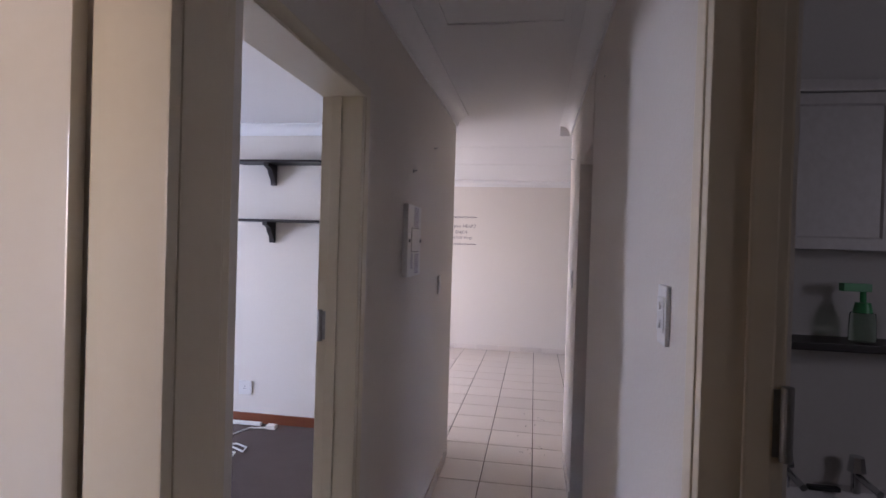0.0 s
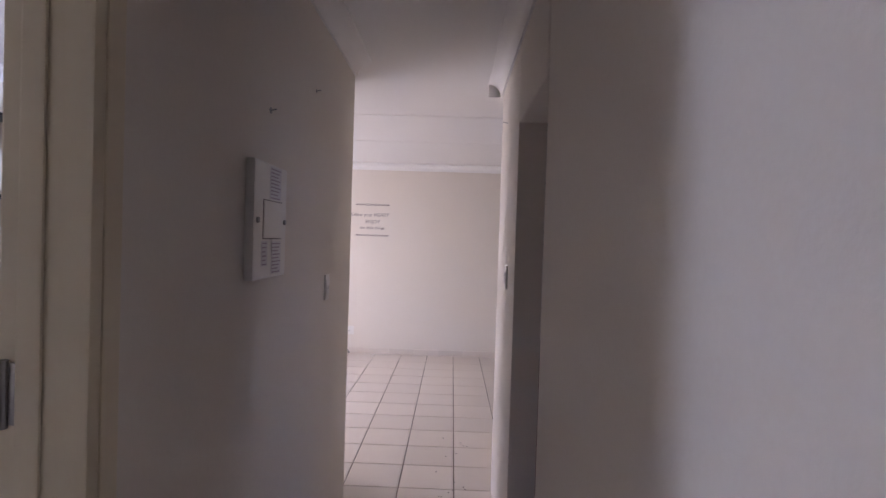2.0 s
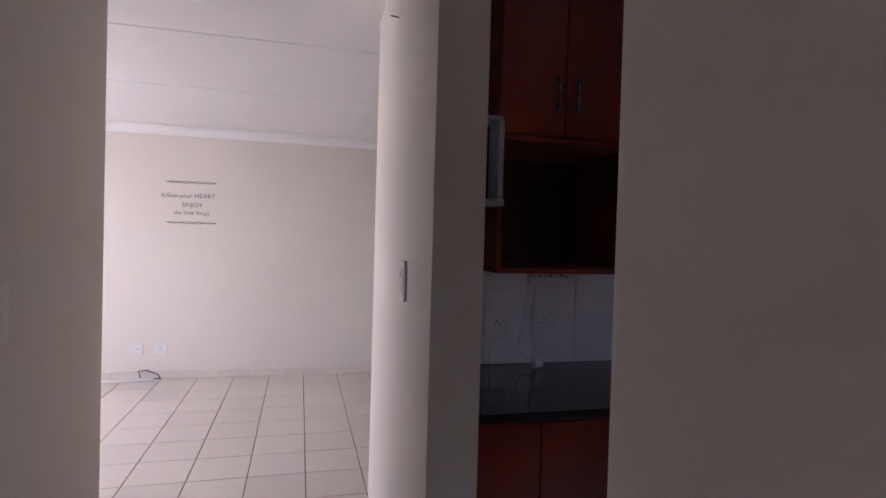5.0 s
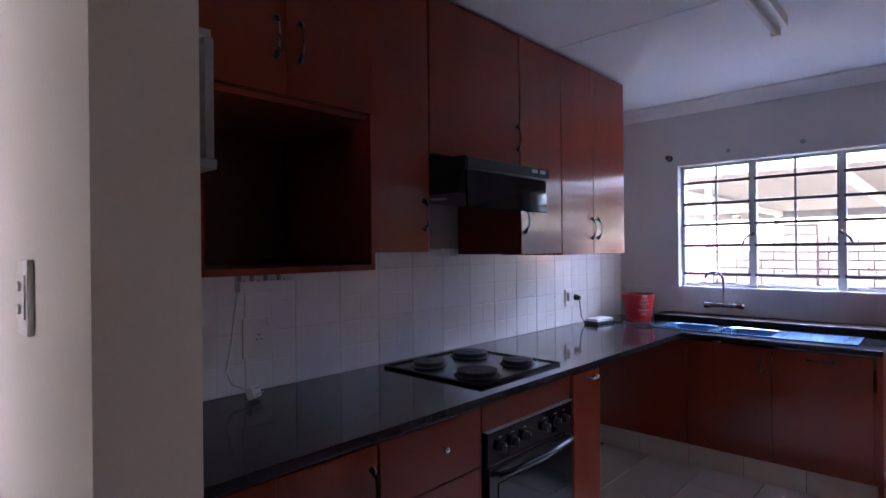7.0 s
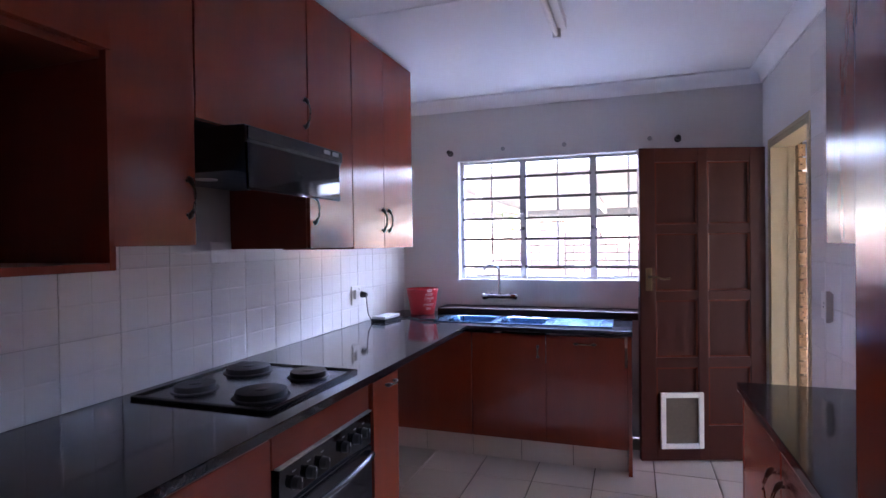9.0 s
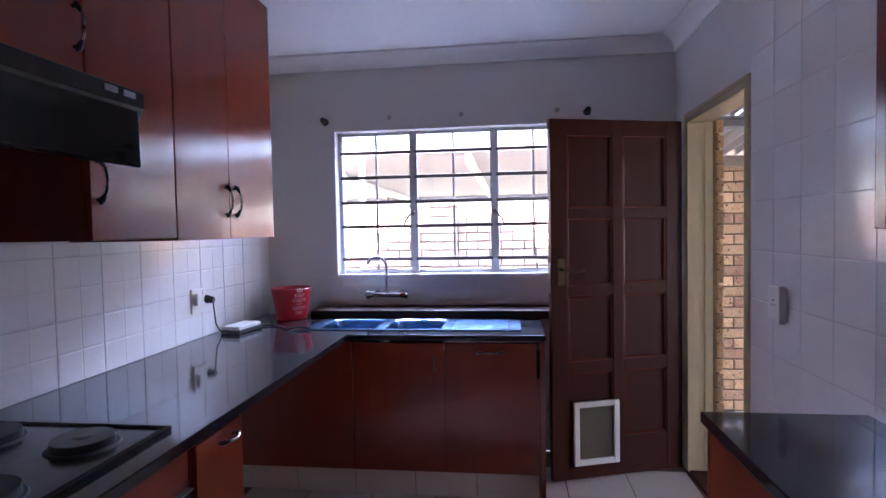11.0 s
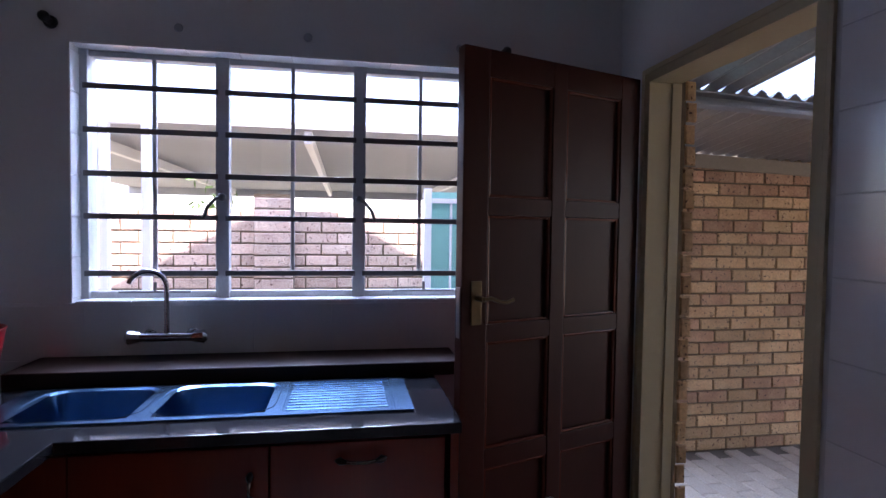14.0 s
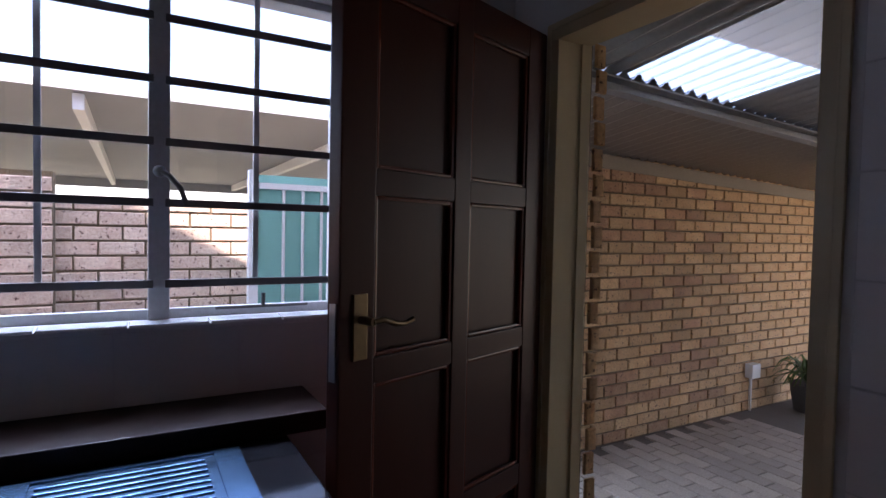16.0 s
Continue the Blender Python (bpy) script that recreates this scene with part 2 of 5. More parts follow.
BATHWHITE = material("bathroom_white", (0.60, 0.58, 0.56), 0.4, tint=(0.55, 0.53, 0.51), scale=4, fine=60, bump=0.02)


def sheet_light(name, color, strength):
    """Translucent roof sheet lit by the sky behind it."""
    m = bpy.data.materials.new(name)
    m.use_nodes = True
    n, l = m.node_tree.nodes, m.node_tree.links
    n.remove(n["Principled BSDF"])
    tl, tp, mx = n.new("ShaderNodeBsdfTranslucent"), n.new("ShaderNodeBsdfTransparent"), n.new("ShaderNodeMixShader")
    tl.inputs["Color"].default_value, tp.inputs["Color"].default_value = (*color, 1), (*color, 1)
    mx.inputs["Fac"].default_value = strength
    l.new(tl.outputs[0], mx.inputs[1])
    l.new(tp.outputs[0], mx.inputs[2])
    l.new(mx.outputs[0], n["Material Output"].inputs["Surface"])
    return m


SKYSHEET = sheet_light("translucent_roof_sheet", (0.97, 0.985, 1.0), 0.7)


# ---- mesh helpers ----
def box(bm, x0, x1, y0, y1, z0, z1, m=None):
    r = bmesh.ops.create_cube(bm, size=1, matrix=Matrix.LocRotScale(((x0 + x1) / 2, (y0 + y1) / 2, (z0 + z1) / 2), None, (abs(x1 - x0), abs(y1 - y0), abs(z1 - z0))))
    if m is not None:
        bmesh.ops.transform(bm, matrix=m, verts=r["verts"])
    return r["verts"]


def cyl(bm, a, b, r, r2=None, seg=16, caps=True):
    """A round bar from a to b."""
    a, b = Vector(a), Vector(b)
    d = b - a
    m = Matrix.Translation((a + b) / 2) @ d.to_track_quat("Z", "Y").to_matrix().to_4x4()
    return bmesh.ops.create_cone(bm, cap_ends=caps, segments=seg, radius1=r, radius2=r if r2 is None else r2, depth=d.length, matrix=m)["verts"]


def ball(bm, c, r, seg=12, scale=(1, 1, 1)):
    return bmesh.ops.create_uvsphere(bm, u_segments=seg, v_segments=seg // 2 + 2, radius=r, matrix=Matrix.LocRotScale(c, None, scale))["verts"]


def tube(bm, pts, r, seg=10):
    """A bent round bar through points; r is one radius or one for each point."""
    pts = [Vector(p) for p in pts]
    rs = r if isinstance(r, list) else [r] * len(pts)
    rings = []
    for i, p in enumerate(pts):
        d = (pts[min(i + 1, len(pts) - 1)] - pts[max(i - 1, 0)]).normalized()
        q = d.to_track_quat("Z", "Y")
        rings.append([bm.verts.new(p + q @ Vector((math.cos(k * 2 * math.pi / seg) * rs[i], math.sin(k * 2 * math.pi / seg) * rs[i], 0))) for k in range(seg)])
    for a, b in zip(rings, rings[1:]):
        for k in range(seg):
            bm.faces.new((a[k], a[(k + 1) % seg], b[(k + 1) % seg], b[k]))
    bm.faces.new(rings[0][::-1])
    bm.faces.new(rings[-1])


def arc(c, r, a0, a1, n, plane="xz"):
    out = []
    for i in range(n + 1):
        a = radians(a0 + (a1 - a0) * i / n)
        u, v = math.cos(a) * r, math.sin(a) * r
        out.append((c[0] + u, c[1], c[2] + v) if plane == "xz" else (c[0], c[1] + u, c[2] + v) if plane == "yz" else (c[0] + u, c[1] + v, c[2]))
    return out


def prism(bm, outline, axis, a, b):
    """An outline of (u, v) pairs pushed along an axis from a to b."""
    def at(u, v, w):
        return (w, u, v) if axis == "x" else (u, w, v) if axis == "y" else (u, v, w)
    lo, hi = [bm.verts.new(at(u, v, a)) for u, v in outline], [bm.verts.new(at(u, v, b)) for u, v in outline]
    bm.faces.new(lo)
    bm.faces.new(hi[::-1])
    for i in range(len(outline)):
        j = (i + 1) % len(outline)
        bm.faces.new((lo[i], hi[i], hi[j], lo[j]))
    bmesh.ops.recalc_face_normals(bm, faces=bm.faces[:])


def soften(bm, width, seg=2):
    edges = [e for e in bm.edges if len(e.link_faces) == 2 and e.calc_face_angle(0) > 0.6]
    if edges:
        bmesh.ops.bevel(bm, geom=edges, offset=width, segments=seg, affect="EDGES", profile=0.7, clamp_overlap=True)


def part(name, bm, mat, parent=None, label="", bevel=0.0, smooth=False, seg=2):
    """Links a bmesh as one mesh object, under a thing or a part if one is given."""
    if bevel:
        soften(bm, bevel, seg)
    me = bpy.data.meshes.new(name)
    bm.to_mesh(me)
    bm.free()
    me.materials.append(mat)
    if smooth:
        me.polygons.foreach_set("use_smooth", [True] * len(me.polygons))
        me.set_sharp_from_angle(angle=radians(38))
    ob = new(name, me)
    if parent is not None:
        ob.parent = parent
    return tagged(ob, label) if label else ob


def bpart(name, dims, mat, parent=None, label="", bevel=0.0, m=None):
    bm = bmesh.new()
    box(bm, *dims, m)
    return part(name, bm, mat, parent, label, bevel)


def thing(name, label, category, group=""):
    return tagged(new(name), label, category, group)


def structure(name, bm, mat, label, bevel=0.0, smooth=False, category=""):
    return tagged(part(name, bm, mat, None, "", bevel, smooth), label, category, "", "structure")


def wall(name, boxes, mat, label, bevel=0.0):
    bm = bmesh.new()
    for b in boxes:
        box(bm, *b)
    return structure(name, bm, mat, label, bevel)


def piece(name, mesh, loc, parent, rot=None):
    """One of many alike pieces on shared mesh data."""
    ob = new(name, mesh)
    ob.parent = parent
    ob.location = loc
    if rot is not None:
        ob.rotation_euler = rot
    return ob


def slab_mesh(name, sx, sy, sz, mat, chamfer=0.002):
    bm = bmesh.new()
    box(bm, -sx / 2, sx / 2, -sy / 2, sy / 2, -sz / 2, sz / 2)
    bmesh.ops.bevel(bm, geom=bm.edges[:], offset=chamfer, segments=1, affect="EDGES")
    me = bpy.data.meshes.new(name)
    bm.to_mesh(me)
    bm.free()
    me.materials.append(mat)
    return me

# ---- plan (metres) ----
XL, XR, TH = -0.605, 0.27, 0.13          # corridor faces, wall thickness
XRK = XR + TH - 0.003                    # kitchen side of the corridor wall
H = 2.58                                 # ceilings
KD0, KD1, KDH = 2.80, 3.53, 2.12         # kitchen doorway
YL, YR, XW = 4.885, 2.235, 4.52          # kitchen: cooker wall, back-door wall, window wall
WY0, WY1, WZ0, WZ1 = 2.84, 4.398, 1.140, 2.092
BD0, BD1, BDH = 3.475, 4.31, 2.05         # back door opening in the YR wall
NIB = 4.50                               # end of the stub wall beside the living room
YE = 4.14                                # end of the corridor wall
LY = 8.40                                # living room far wall

# ---- structure ----
wall("wall_corridor_left", [(XL - TH, XL, 1.90, YE, 0, H), (XL - TH, XL, 1.10, 1.90, 2.14, H), (XL - TH, XL, 0.90, 1.10, 0, H), (XL - TH, XL, 0.06, 0.90, 2.14, H), (XL - TH, XL, -1.9, 0.06, 0, H)],
     PLASTER, "cream plastered corridor wall with marks and nail holes", 0.008)
wall("wall_corridor_right", [(XR, XRK, KD0, KD1, KDH, H), (XR, XRK, 0.12, 0.95, 2.14, H), (XR, XRK, -1.9, 0.12, 0, H)],
     PLASTER, "cream plastered corridor wall beside the kitchen doorway", 0.012)
bm = bmesh.new()     # stretch up to the kitchen doorway, with a rounded corner
prism(bm, [(XR, 0.95), (XR, KD0 - 0.05)] + [(XR + 0.05 - 0.05 * math.cos(radians(a)), KD0 - 0.05 + 0.05 * math.sin(radians(a))) for a in range(10, 91, 10)] + [(XRK, KD0), (XRK, 0.95)], "z", 0, H)
structure("wall_corridor_middle", bm, PLASTER, "cream plastered corridor wall with a rounded corner")
bm = bmesh.new()
box(bm, XR, XRK, KD1, NIB, 0, H)
ed = [e for e in bm.edges if abs(e.verts[0].co.z - e.verts[1].co.z) > 1 and e.verts[0].co.x < XR + 0.05]
bmesh.ops.bevel(bm, geom=[e for e in ed if e.verts[0].co.y > 4], offset=0.06, segments=6, affect="EDGES")
structure("wall_stub", bm, PLASTER, "cream plastered stub wall with a rounded worn corner", 0.0, True)
wall("wall_kitchen_cooker", [(XRK, XW + 0.22, YL, YL + 0.12, 0, H)], PLASTER_K, "pale plastered kitchen wall behind the cooker counter")
wall("wall_stub_return", [(XR + 0.06, XRK, NIB, YL + 0.12, 0, H)], PLASTER, "cream plastered return of the stub wall")
wall("wall_kitchen_window", [(XW, XW + 0.22, 2.10, WY0, 0, H), (XW, XW + 0.22, WY1, YL, 0, H), (XW, XW + 0.22, WY0, WY1, 0, WZ0), (XW, XW + 0.22, WY0, WY1, WZ1, H)],
     PLASTER_K, "pale kitchen wall with a steel window above the sink")
wall("wall_kitchen_back_door", [(XRK, BD0, 2.10, YR, 0, H), (BD1, XW, 2.10, YR, 0, H), (BD0, BD1, 2.10, YR, BDH, H)], PLASTER_K, "pale tiled kitchen wall with the back door opening")
wall("wall_living_far", [(-3.5, 5.0, LY, LY + 0.2, -0.12, H)], PLASTER, "cream painted living room wall with writing on it")
wall("wall_living_left", [(-3.62, -3.5, 4.572, 5.3, -0.12, H), (-3.62, -3.5, 7.7, LY + 0.2, -0.12, H), (-3.62, -3.5, 5.3, 7.7, -0.12, 0.3), (-3.62, -3.5, 5.3, 7.7, 2.4, H)], PLASTER, "cream living room wall with a wide window")
wall("wall_living_right", [(4.74, 5.0, YL + 0.12, LY, 0, H)], PLASTER, "plain cream living room wall")
wall("wall_bedroom_far", [(-6.3, -0.735, 4.45, 4.57, 0, H), (-0.86, -0.735, YE, 4.45, 0, H)], PLASTER, "cream bedroom wall carrying dark wooden shelves")
wall("wall_bedroom_side", [(-6.42, -6.3, 0.92, 1.90, 0, H), (-6.42, -6.3, 3.60, 4.57, 0, H), (-6.42, -6.3, 1.90, 3.60, 0, 0.9), (-6.42, -6.3, 1.90, 3.60, 2.1, H)], PLASTER, "cream bedroom wall with a window")
wall("wall_bedroom_near", [(-6.3, XL - TH, 0.92, 1.04, 0, H)], PLASTER, "plain cream wall between two bedrooms")
wall("wall_second_bedroom", [(-2.6, -2.48, -1.9, 0.92, 0, H)], PLASTER, "plain cream bedroom wall")
wall("wall_rear", [(-2.6, -1.75, -2.02, -1.9, 0, H), (-0.75, 2.2, -2.02, -1.9, 0, H), (-1.75, -0.75, -2.02, -1.9, 0, 1.0), (-1.75, -0.75, -2.02, -1.9, 2.2, H)], PLASTER, "plain cream wall with a small window")
wall("wall_bathroom_far", [(2.05, 2.2, -1.9, 2.10, 0, H)], PLASTER_K, "plain bathroom wall in shade")
wall("wall_bathroom_side", [(XRK, 2.05, 1.96, 2.10, 0, H)], PLASTER_K, "bathroom wall behind the vanity in shade")
wall("ceiling", [(-6.42, 5.0, -2.02, LY + 0.2, H, H + 0.12)], CEILING, "white painted ceiling boards")


def cornice(name, a, b, inward):
    """Cove moulding between wall and ceiling, from a to b, its hollow turned inward."""
    s = 0.09
    prof = [(0, H - s), (0.012, H - s)] + [(0.012 + (s - 0.012) * (1 - math.cos(radians(t))), H - s + (s - 0.012) * math.sin(radians(t))) for t in range(15, 91, 15)] + [(s, H - 0.001), (0, H - 0.001)]
    bm = bmesh.new()
    a, b, n = Vector((*a, 0)), Vector((*b, 0)), Vector((*inward, 0))
    ends = [[bm.verts.new(p + n * (u + 0.001) + Vector((0, 0, v))) for u, v in prof] for p in (a, b)]
    for i in range(len(prof)):
        j = (i + 1) % len(prof)
        bm.faces.new((ends[0][i], ends[0][j], ends[1][j], ends[1][i]))
    bm.faces.new(ends[0])
    bm.faces.new(ends[1][::-1])
    bmesh.ops.recalc_face_normals(bm, faces=bm.faces[:])
    return structure(name, bm, CEILING, "white cove cornice", 0, True)


cornice("trim", (XL, -1.8), (XL, YE), (1, 0))
cornice("trim", (XR, -1.8), (XR, NIB), (-1, 0))
cornice("trim", (XR - 0.09, NIB), (XRK, NIB), (0, 1))
cornice("trim", (-3.5, LY), (4.7, LY), (0, -1))
cornice("trim", (XRK, YL), (XW, YL), (0, -1))
cornice("trim", (XW, YR), (XW, YL), (-1, 0))
cornice("trim", (XRK, YR), (XW, YR), (0, 1))
cornice("trim", (-6.3, 4.45), (-0.86, 4.45), (0, -1))
for x in (1.6, 2.8):   # cover strips over the joints of the ceiling boards
    wall("trim", [(x - 0.022, x + 0.022, YR + 0.08, YL - 0.08, H - 0.003, H)], CEILING, "white ceiling cover strip", 0.003)
for y in (5.5, 6.7):
    wall("trim", [(-3.45, 4.7, y - 0.022, y + 0.022, H - 0.003, H)], CEILING, "white ceiling cover strip", 0.003)

hatch = thing("ceiling_hatch", "white painted roof hatch in the corridor ceiling", "hatch")
bpart("panel", (-0.40, 0.10, 1.85, 2.42, H - 0.010, H - 0.003), CEILING, hatch, bevel=0.002)
for d in ((-0.43, 0.13, 2.42, 2.45), (-0.43, 0.13, 1.82, 1.85), (-0.43, -0.40, 1.85, 2.42), (0.10, 0.13, 1.85, 2.42)):
    bpart("frame", (*d, H - 0.016, H - 0.002), CEILING, hatch, bevel=0.003)

# floors: bed of grout, the tiles follow at the end of the file
bm = bmesh.new()
for b in ((XL - 0.05, XRK, -1.9, 4.40, -0.12, -0.008), (-3.5, 4.74, 4.40, LY, -0.12, -0.008), (XRK, XW, YR, YL, -0.12, -0.008), (XRK, 2.05, -1.9, 1.96, -0.12, -0.008)):
    box(bm, *b)
floor = structure("floor", bm, GROUT, "cream glazed floor tiles with dark joints")
wall("floor_carpet", [(-6.3, XL - TH, 1.04, 4.45, -0.12, 0.004)], CARPET, "grey-brown carpet in the bedroom")
wall("floor_second_bedroom", [(-2.48, XL - TH, -1.9, 0.92, -0.12, 0.004)], CARPET, "grey-brown carpet")
wall("baseboard_bedroom", [(-6.3, -0.86, 4.432, 4.45, 0.004, 0.085)], SKIRTWOOD, "red-brown wooden skirting", 0.003)


def door_frame(name, axis_y0, axis_y1, face, side, height, plate_y, pz=1.255, plate=True, inner=0.022, laps=(0.048, 0.048), stop=True):
    """Pressed steel frame in a corridor wall, its casing lapping both faces."""
    fr = tagged(new(name), "cream gloss-painted pressed steel door frame", "door frame", "", "structure")
    x0, x1 = (face - TH - 0.012, face + 0.012) if side < 0 else (face - 0.012, face + TH + inner)
    for y, s, width in ((axis_y0, 1, laps[0]), (axis_y1, -1, laps[1])):
        lap = y - s * width
        bm = bmesh.new()
        box(bm, x0 + 0.003, x1 - 0.003, min(y, y + s * 0.03), max(y, y + s * 0.03), 0, height - 0.001)       # jamb lining
        for xa in (x0, x1 - 0.014) if width else ():
            box(bm, xa, xa + 0.014, min(lap, y), max(lap, y), 0, height + 0.048)      # casing
        xm = (x0 + x1) / 2 + side * 0.02
        if stop:
            box(bm, xm - 0.02, xm + 0.02, min(y + s * 0.03, y + s * 0.038), max(y + s * 0.03, y + s * 0.038), 0, height)  # stop
        part("jamb", bm, FRAMEPAINT, fr, bevel=0.004)
    bm = bmesh.new()
    box(bm, x0 + 0.003, x1 - 0.003, axis_y0, axis_y1, height - 0.002, height + 0.028)
    for xa in (x0, x1 - 0.014):
        box(bm, xa, xa + 0.014, axis_y0, axis_y1, height + 0.001, height + 0.048)
    part("head", bm, FRAMEPAINT, fr, bevel=0.004)
    if not plate:
        return fr
    bm = bmesh.new()
    xp = x0 + 0.035 if side < 0 else x1 - 0.022
    box(bm, xp - 0.021, xp + 0.021, plate_y - 0.006, plate_y, pz, pz + 0.1)
    cyl(bm, (xp + (0.018 if side > 0 else -0.018), plate_y - 0.008, pz - 0.005), (xp + (0.018 if side > 0 else -0.018), plate_y - 0.008, pz + 0.105), 0.009)
    part("strike_plate", bm, STEEL, fr, "worn steel lock plate", 0.001)
    return fr


door_frame("door_frame", 1.024, 1.90, XL, -1, 2.11, 1.87, laps=(0.0, 0.048))
door_frame("door_frame", 0.06, 0.89, XL, -1, 2.11, 0.86, plate=False, laps=(0.048, 0.132), stop=False)
door_frame("door_frame", 0.12, 0.95, XR, 1, 2.11, 0.92, 1.305, inner=-0.018)

# second bedroom door, open into its room
dm = pose(XL - TH - 0.02, 0.83, 0, 0, 0, 188)
bd = thing("door", "white gloss-painted flush door standing open", "door")
bd.matrix_world = dm
bpart("leaf", (0, 0.74, -0.04, 0, 0.012, 2.08), GLOSSDOOR, bd, bevel=0.003)
bm = bmesh.new()
cyl(bm, (0.68, 0.0, 1.05), (0.68, 0.05, 1.05), 0.010)
cyl(bm, (0.68, 0.045, 1.05), (0.57, 0.045, 1.05), 0.009)
part("handle", bm, CHROME, bd, "chrome lever handle", smooth=True)

# ---- back door and its frame ----
fr = tagged(new("door_frame"), "cream gloss-painted back door frame", "door frame", "", "structure")
for x, s in ((BD0, 1), (BD1, -1)):
    bm = bmesh.new()
    box(bm, min(x, x + s * 0.035), max(x, x + s * 0.035), 2.105, YR + 0.009, 0, BDH - 0.036)
    box(bm, min(x - s * 0.018, x), max(x - s * 0.018, x), YR, YR + 0.012, 0, BDH + 0.02)
    box(bm, min(x + s * 0.035, x + s * 0.042), max(x + s * 0.035, x + s * 0.042), 2.108, 2.15, 0, BDH - 0.035)
    part("jamb", bm, CREAM, fr, bevel=0.004)
bm = bmesh.new()
box(bm, BD0, BD1, 2.107, YR + 0.009, BDH - 0.035, BDH)
box(bm, BD0, BD1, YR, YR + 0.012, BDH, BDH + 0.02)
part("head", bm, CREAM, fr, bevel=0.004)
bpart("strike_plate", (BD0 + 0.0352, BD0 + 0.041, 2.195, 2.228, 1.125, 1.256), BLACKPLASTIC, fr, "dark lock plate", 0.001)
bpart("threshold", (BD0 + 0.045, BD1 - 0.045, 2.10, YR, -0.02, 0.012), DARKWOOD, fr, "worn wooden threshold", 0.003)


def panel_door(m, w, h, t=0.042):
    """Stained eight-panel door, hinged at x = 0; its room face is at y = 0, depth to -t."""
    d = thing("back_door", "dark-stained eight-panel wooden door standing open with a cat flap", "door")
    d.matrix_world = m
    st, mid = 0.10, 0.065
    zs = [0.0, 0.235, 0.615, 0.68, 1.05, 1.11, 1.48, 1.54, 1.94, h]
    for a, b in ((0, st), (w / 2 - mid / 2, w / 2 + mid / 2), (w - st, w)):
        bpart("stile", (a, b, -t, 0, 0.012, h), DARKWOOD, d, bevel=0.004)
    for i in range(0, 10, 2):
        for a, b in ((st, w / 2 - mid / 2), (w / 2 + mid / 2, w - st)):
            bpart("rail", (a, b, -t, -0.001, max(zs[i], 0.012), zs[i + 1]), DARKWOOD, d, bevel=0.003)
    for i in range(1, 9, 2):
        for a, b in ((st, w / 2 - mid / 2), (w / 2 + mid / 2, w - st)):
            bm = bmesh.new()
            box(bm, a, b, -t + 0.012, -0.016, zs[i], zs[i + 1])
            f = [f for f in bm.faces if f.normal.y > 0.5]
            r = bmesh.ops.inset_region(bm, faces=f, thickness=0.010, depth=-0.003)
            p = part("panel", bm, DARKWOOD, d)
            for q in ((a, a + 0.011, zs[i], zs[i + 1]), (b - 0.011, b, zs[i], zs[i + 1]), (a + 0.011, b - 0.011, zs[i], zs[i] + 0.011), (a + 0.011, b - 0.011, zs[i + 1] - 0.011, zs[i + 1])):
                bpart("bead", (q[0], q[1], -0.017, -0.005, q[2], q[3]), BEADWOOD, p, "polished moulding bead", 0.005)
    return d


HINGE, FREE = Vector((4.305, 2.265, 0)), Vector((4.045, 3.03, 0))
dv = FREE - HINGE
DW = dv.length
door = panel_door(Matrix.Translation(HINGE) @ Matrix.Rotation(math.atan2(dv.y, dv.x), 4, "Z"), DW, 2.03)


def cat_flap(x0, x1, z0, z1):
    fl = new("cat_flap")
    fl.parent = door
    tagged(fl, "white plastic cat flap with a smoky pane")
    bm = bmesh.new()
    for a in ((x0, x0 + 0.032, z0, z1), (x1 - 0.032, x1, z0, z1), (x0 + 0.032, x1 - 0.032, z0, z0 + 0.032), (x0 + 0.032, x1 - 0.032, z1 - 0.032, z1)):
        box(bm, a[0], a[1], 0.001, 0.022, a[2], a[3])
    part("flap_frame", bm, WHITEP, fl, bevel=0.005)
    bpart("flap", (x0 + 0.032, x1 - 0.032, 0.002, 0.008, z0 + 0.032, z1 - 0.032), FLAP, fl, "smoky brown flap", 0.002)


cat_flap(DW - 0.395, DW - 0.12, 0.095, 0.456)
bm = bmesh.new()
box(bm, DW - 0.075, DW - 0.035, 0.001, 0.006, 1.113, 1.260)
part("lock_plate", bm, BRASS, door, "aged brass lock plate", 0.002)
bm = bmesh.new()
cyl(bm, (DW - 0.055, 0.005, 1.203), (DW - 0.055, 0.05, 1.203), 0.009)
tube(bm, [(DW - 0.055, 0.048, 1.203), (DW - 0.085, 0.05, 1.206), (DW - 0.12, 0.05, 1.193), (DW - 0.15, 0.05, 1.190), (DW - 0.175, 0.05, 1.198)], 0.0065)
part("lever_handle", bm, BRASS, door, "curved aged brass lever", smooth=True)
bpart("lock_edge", (DW, DW + 0.002, -0.032, -0.010, 1.07, 1.24), STEEL, door, "steel lock edge plate")


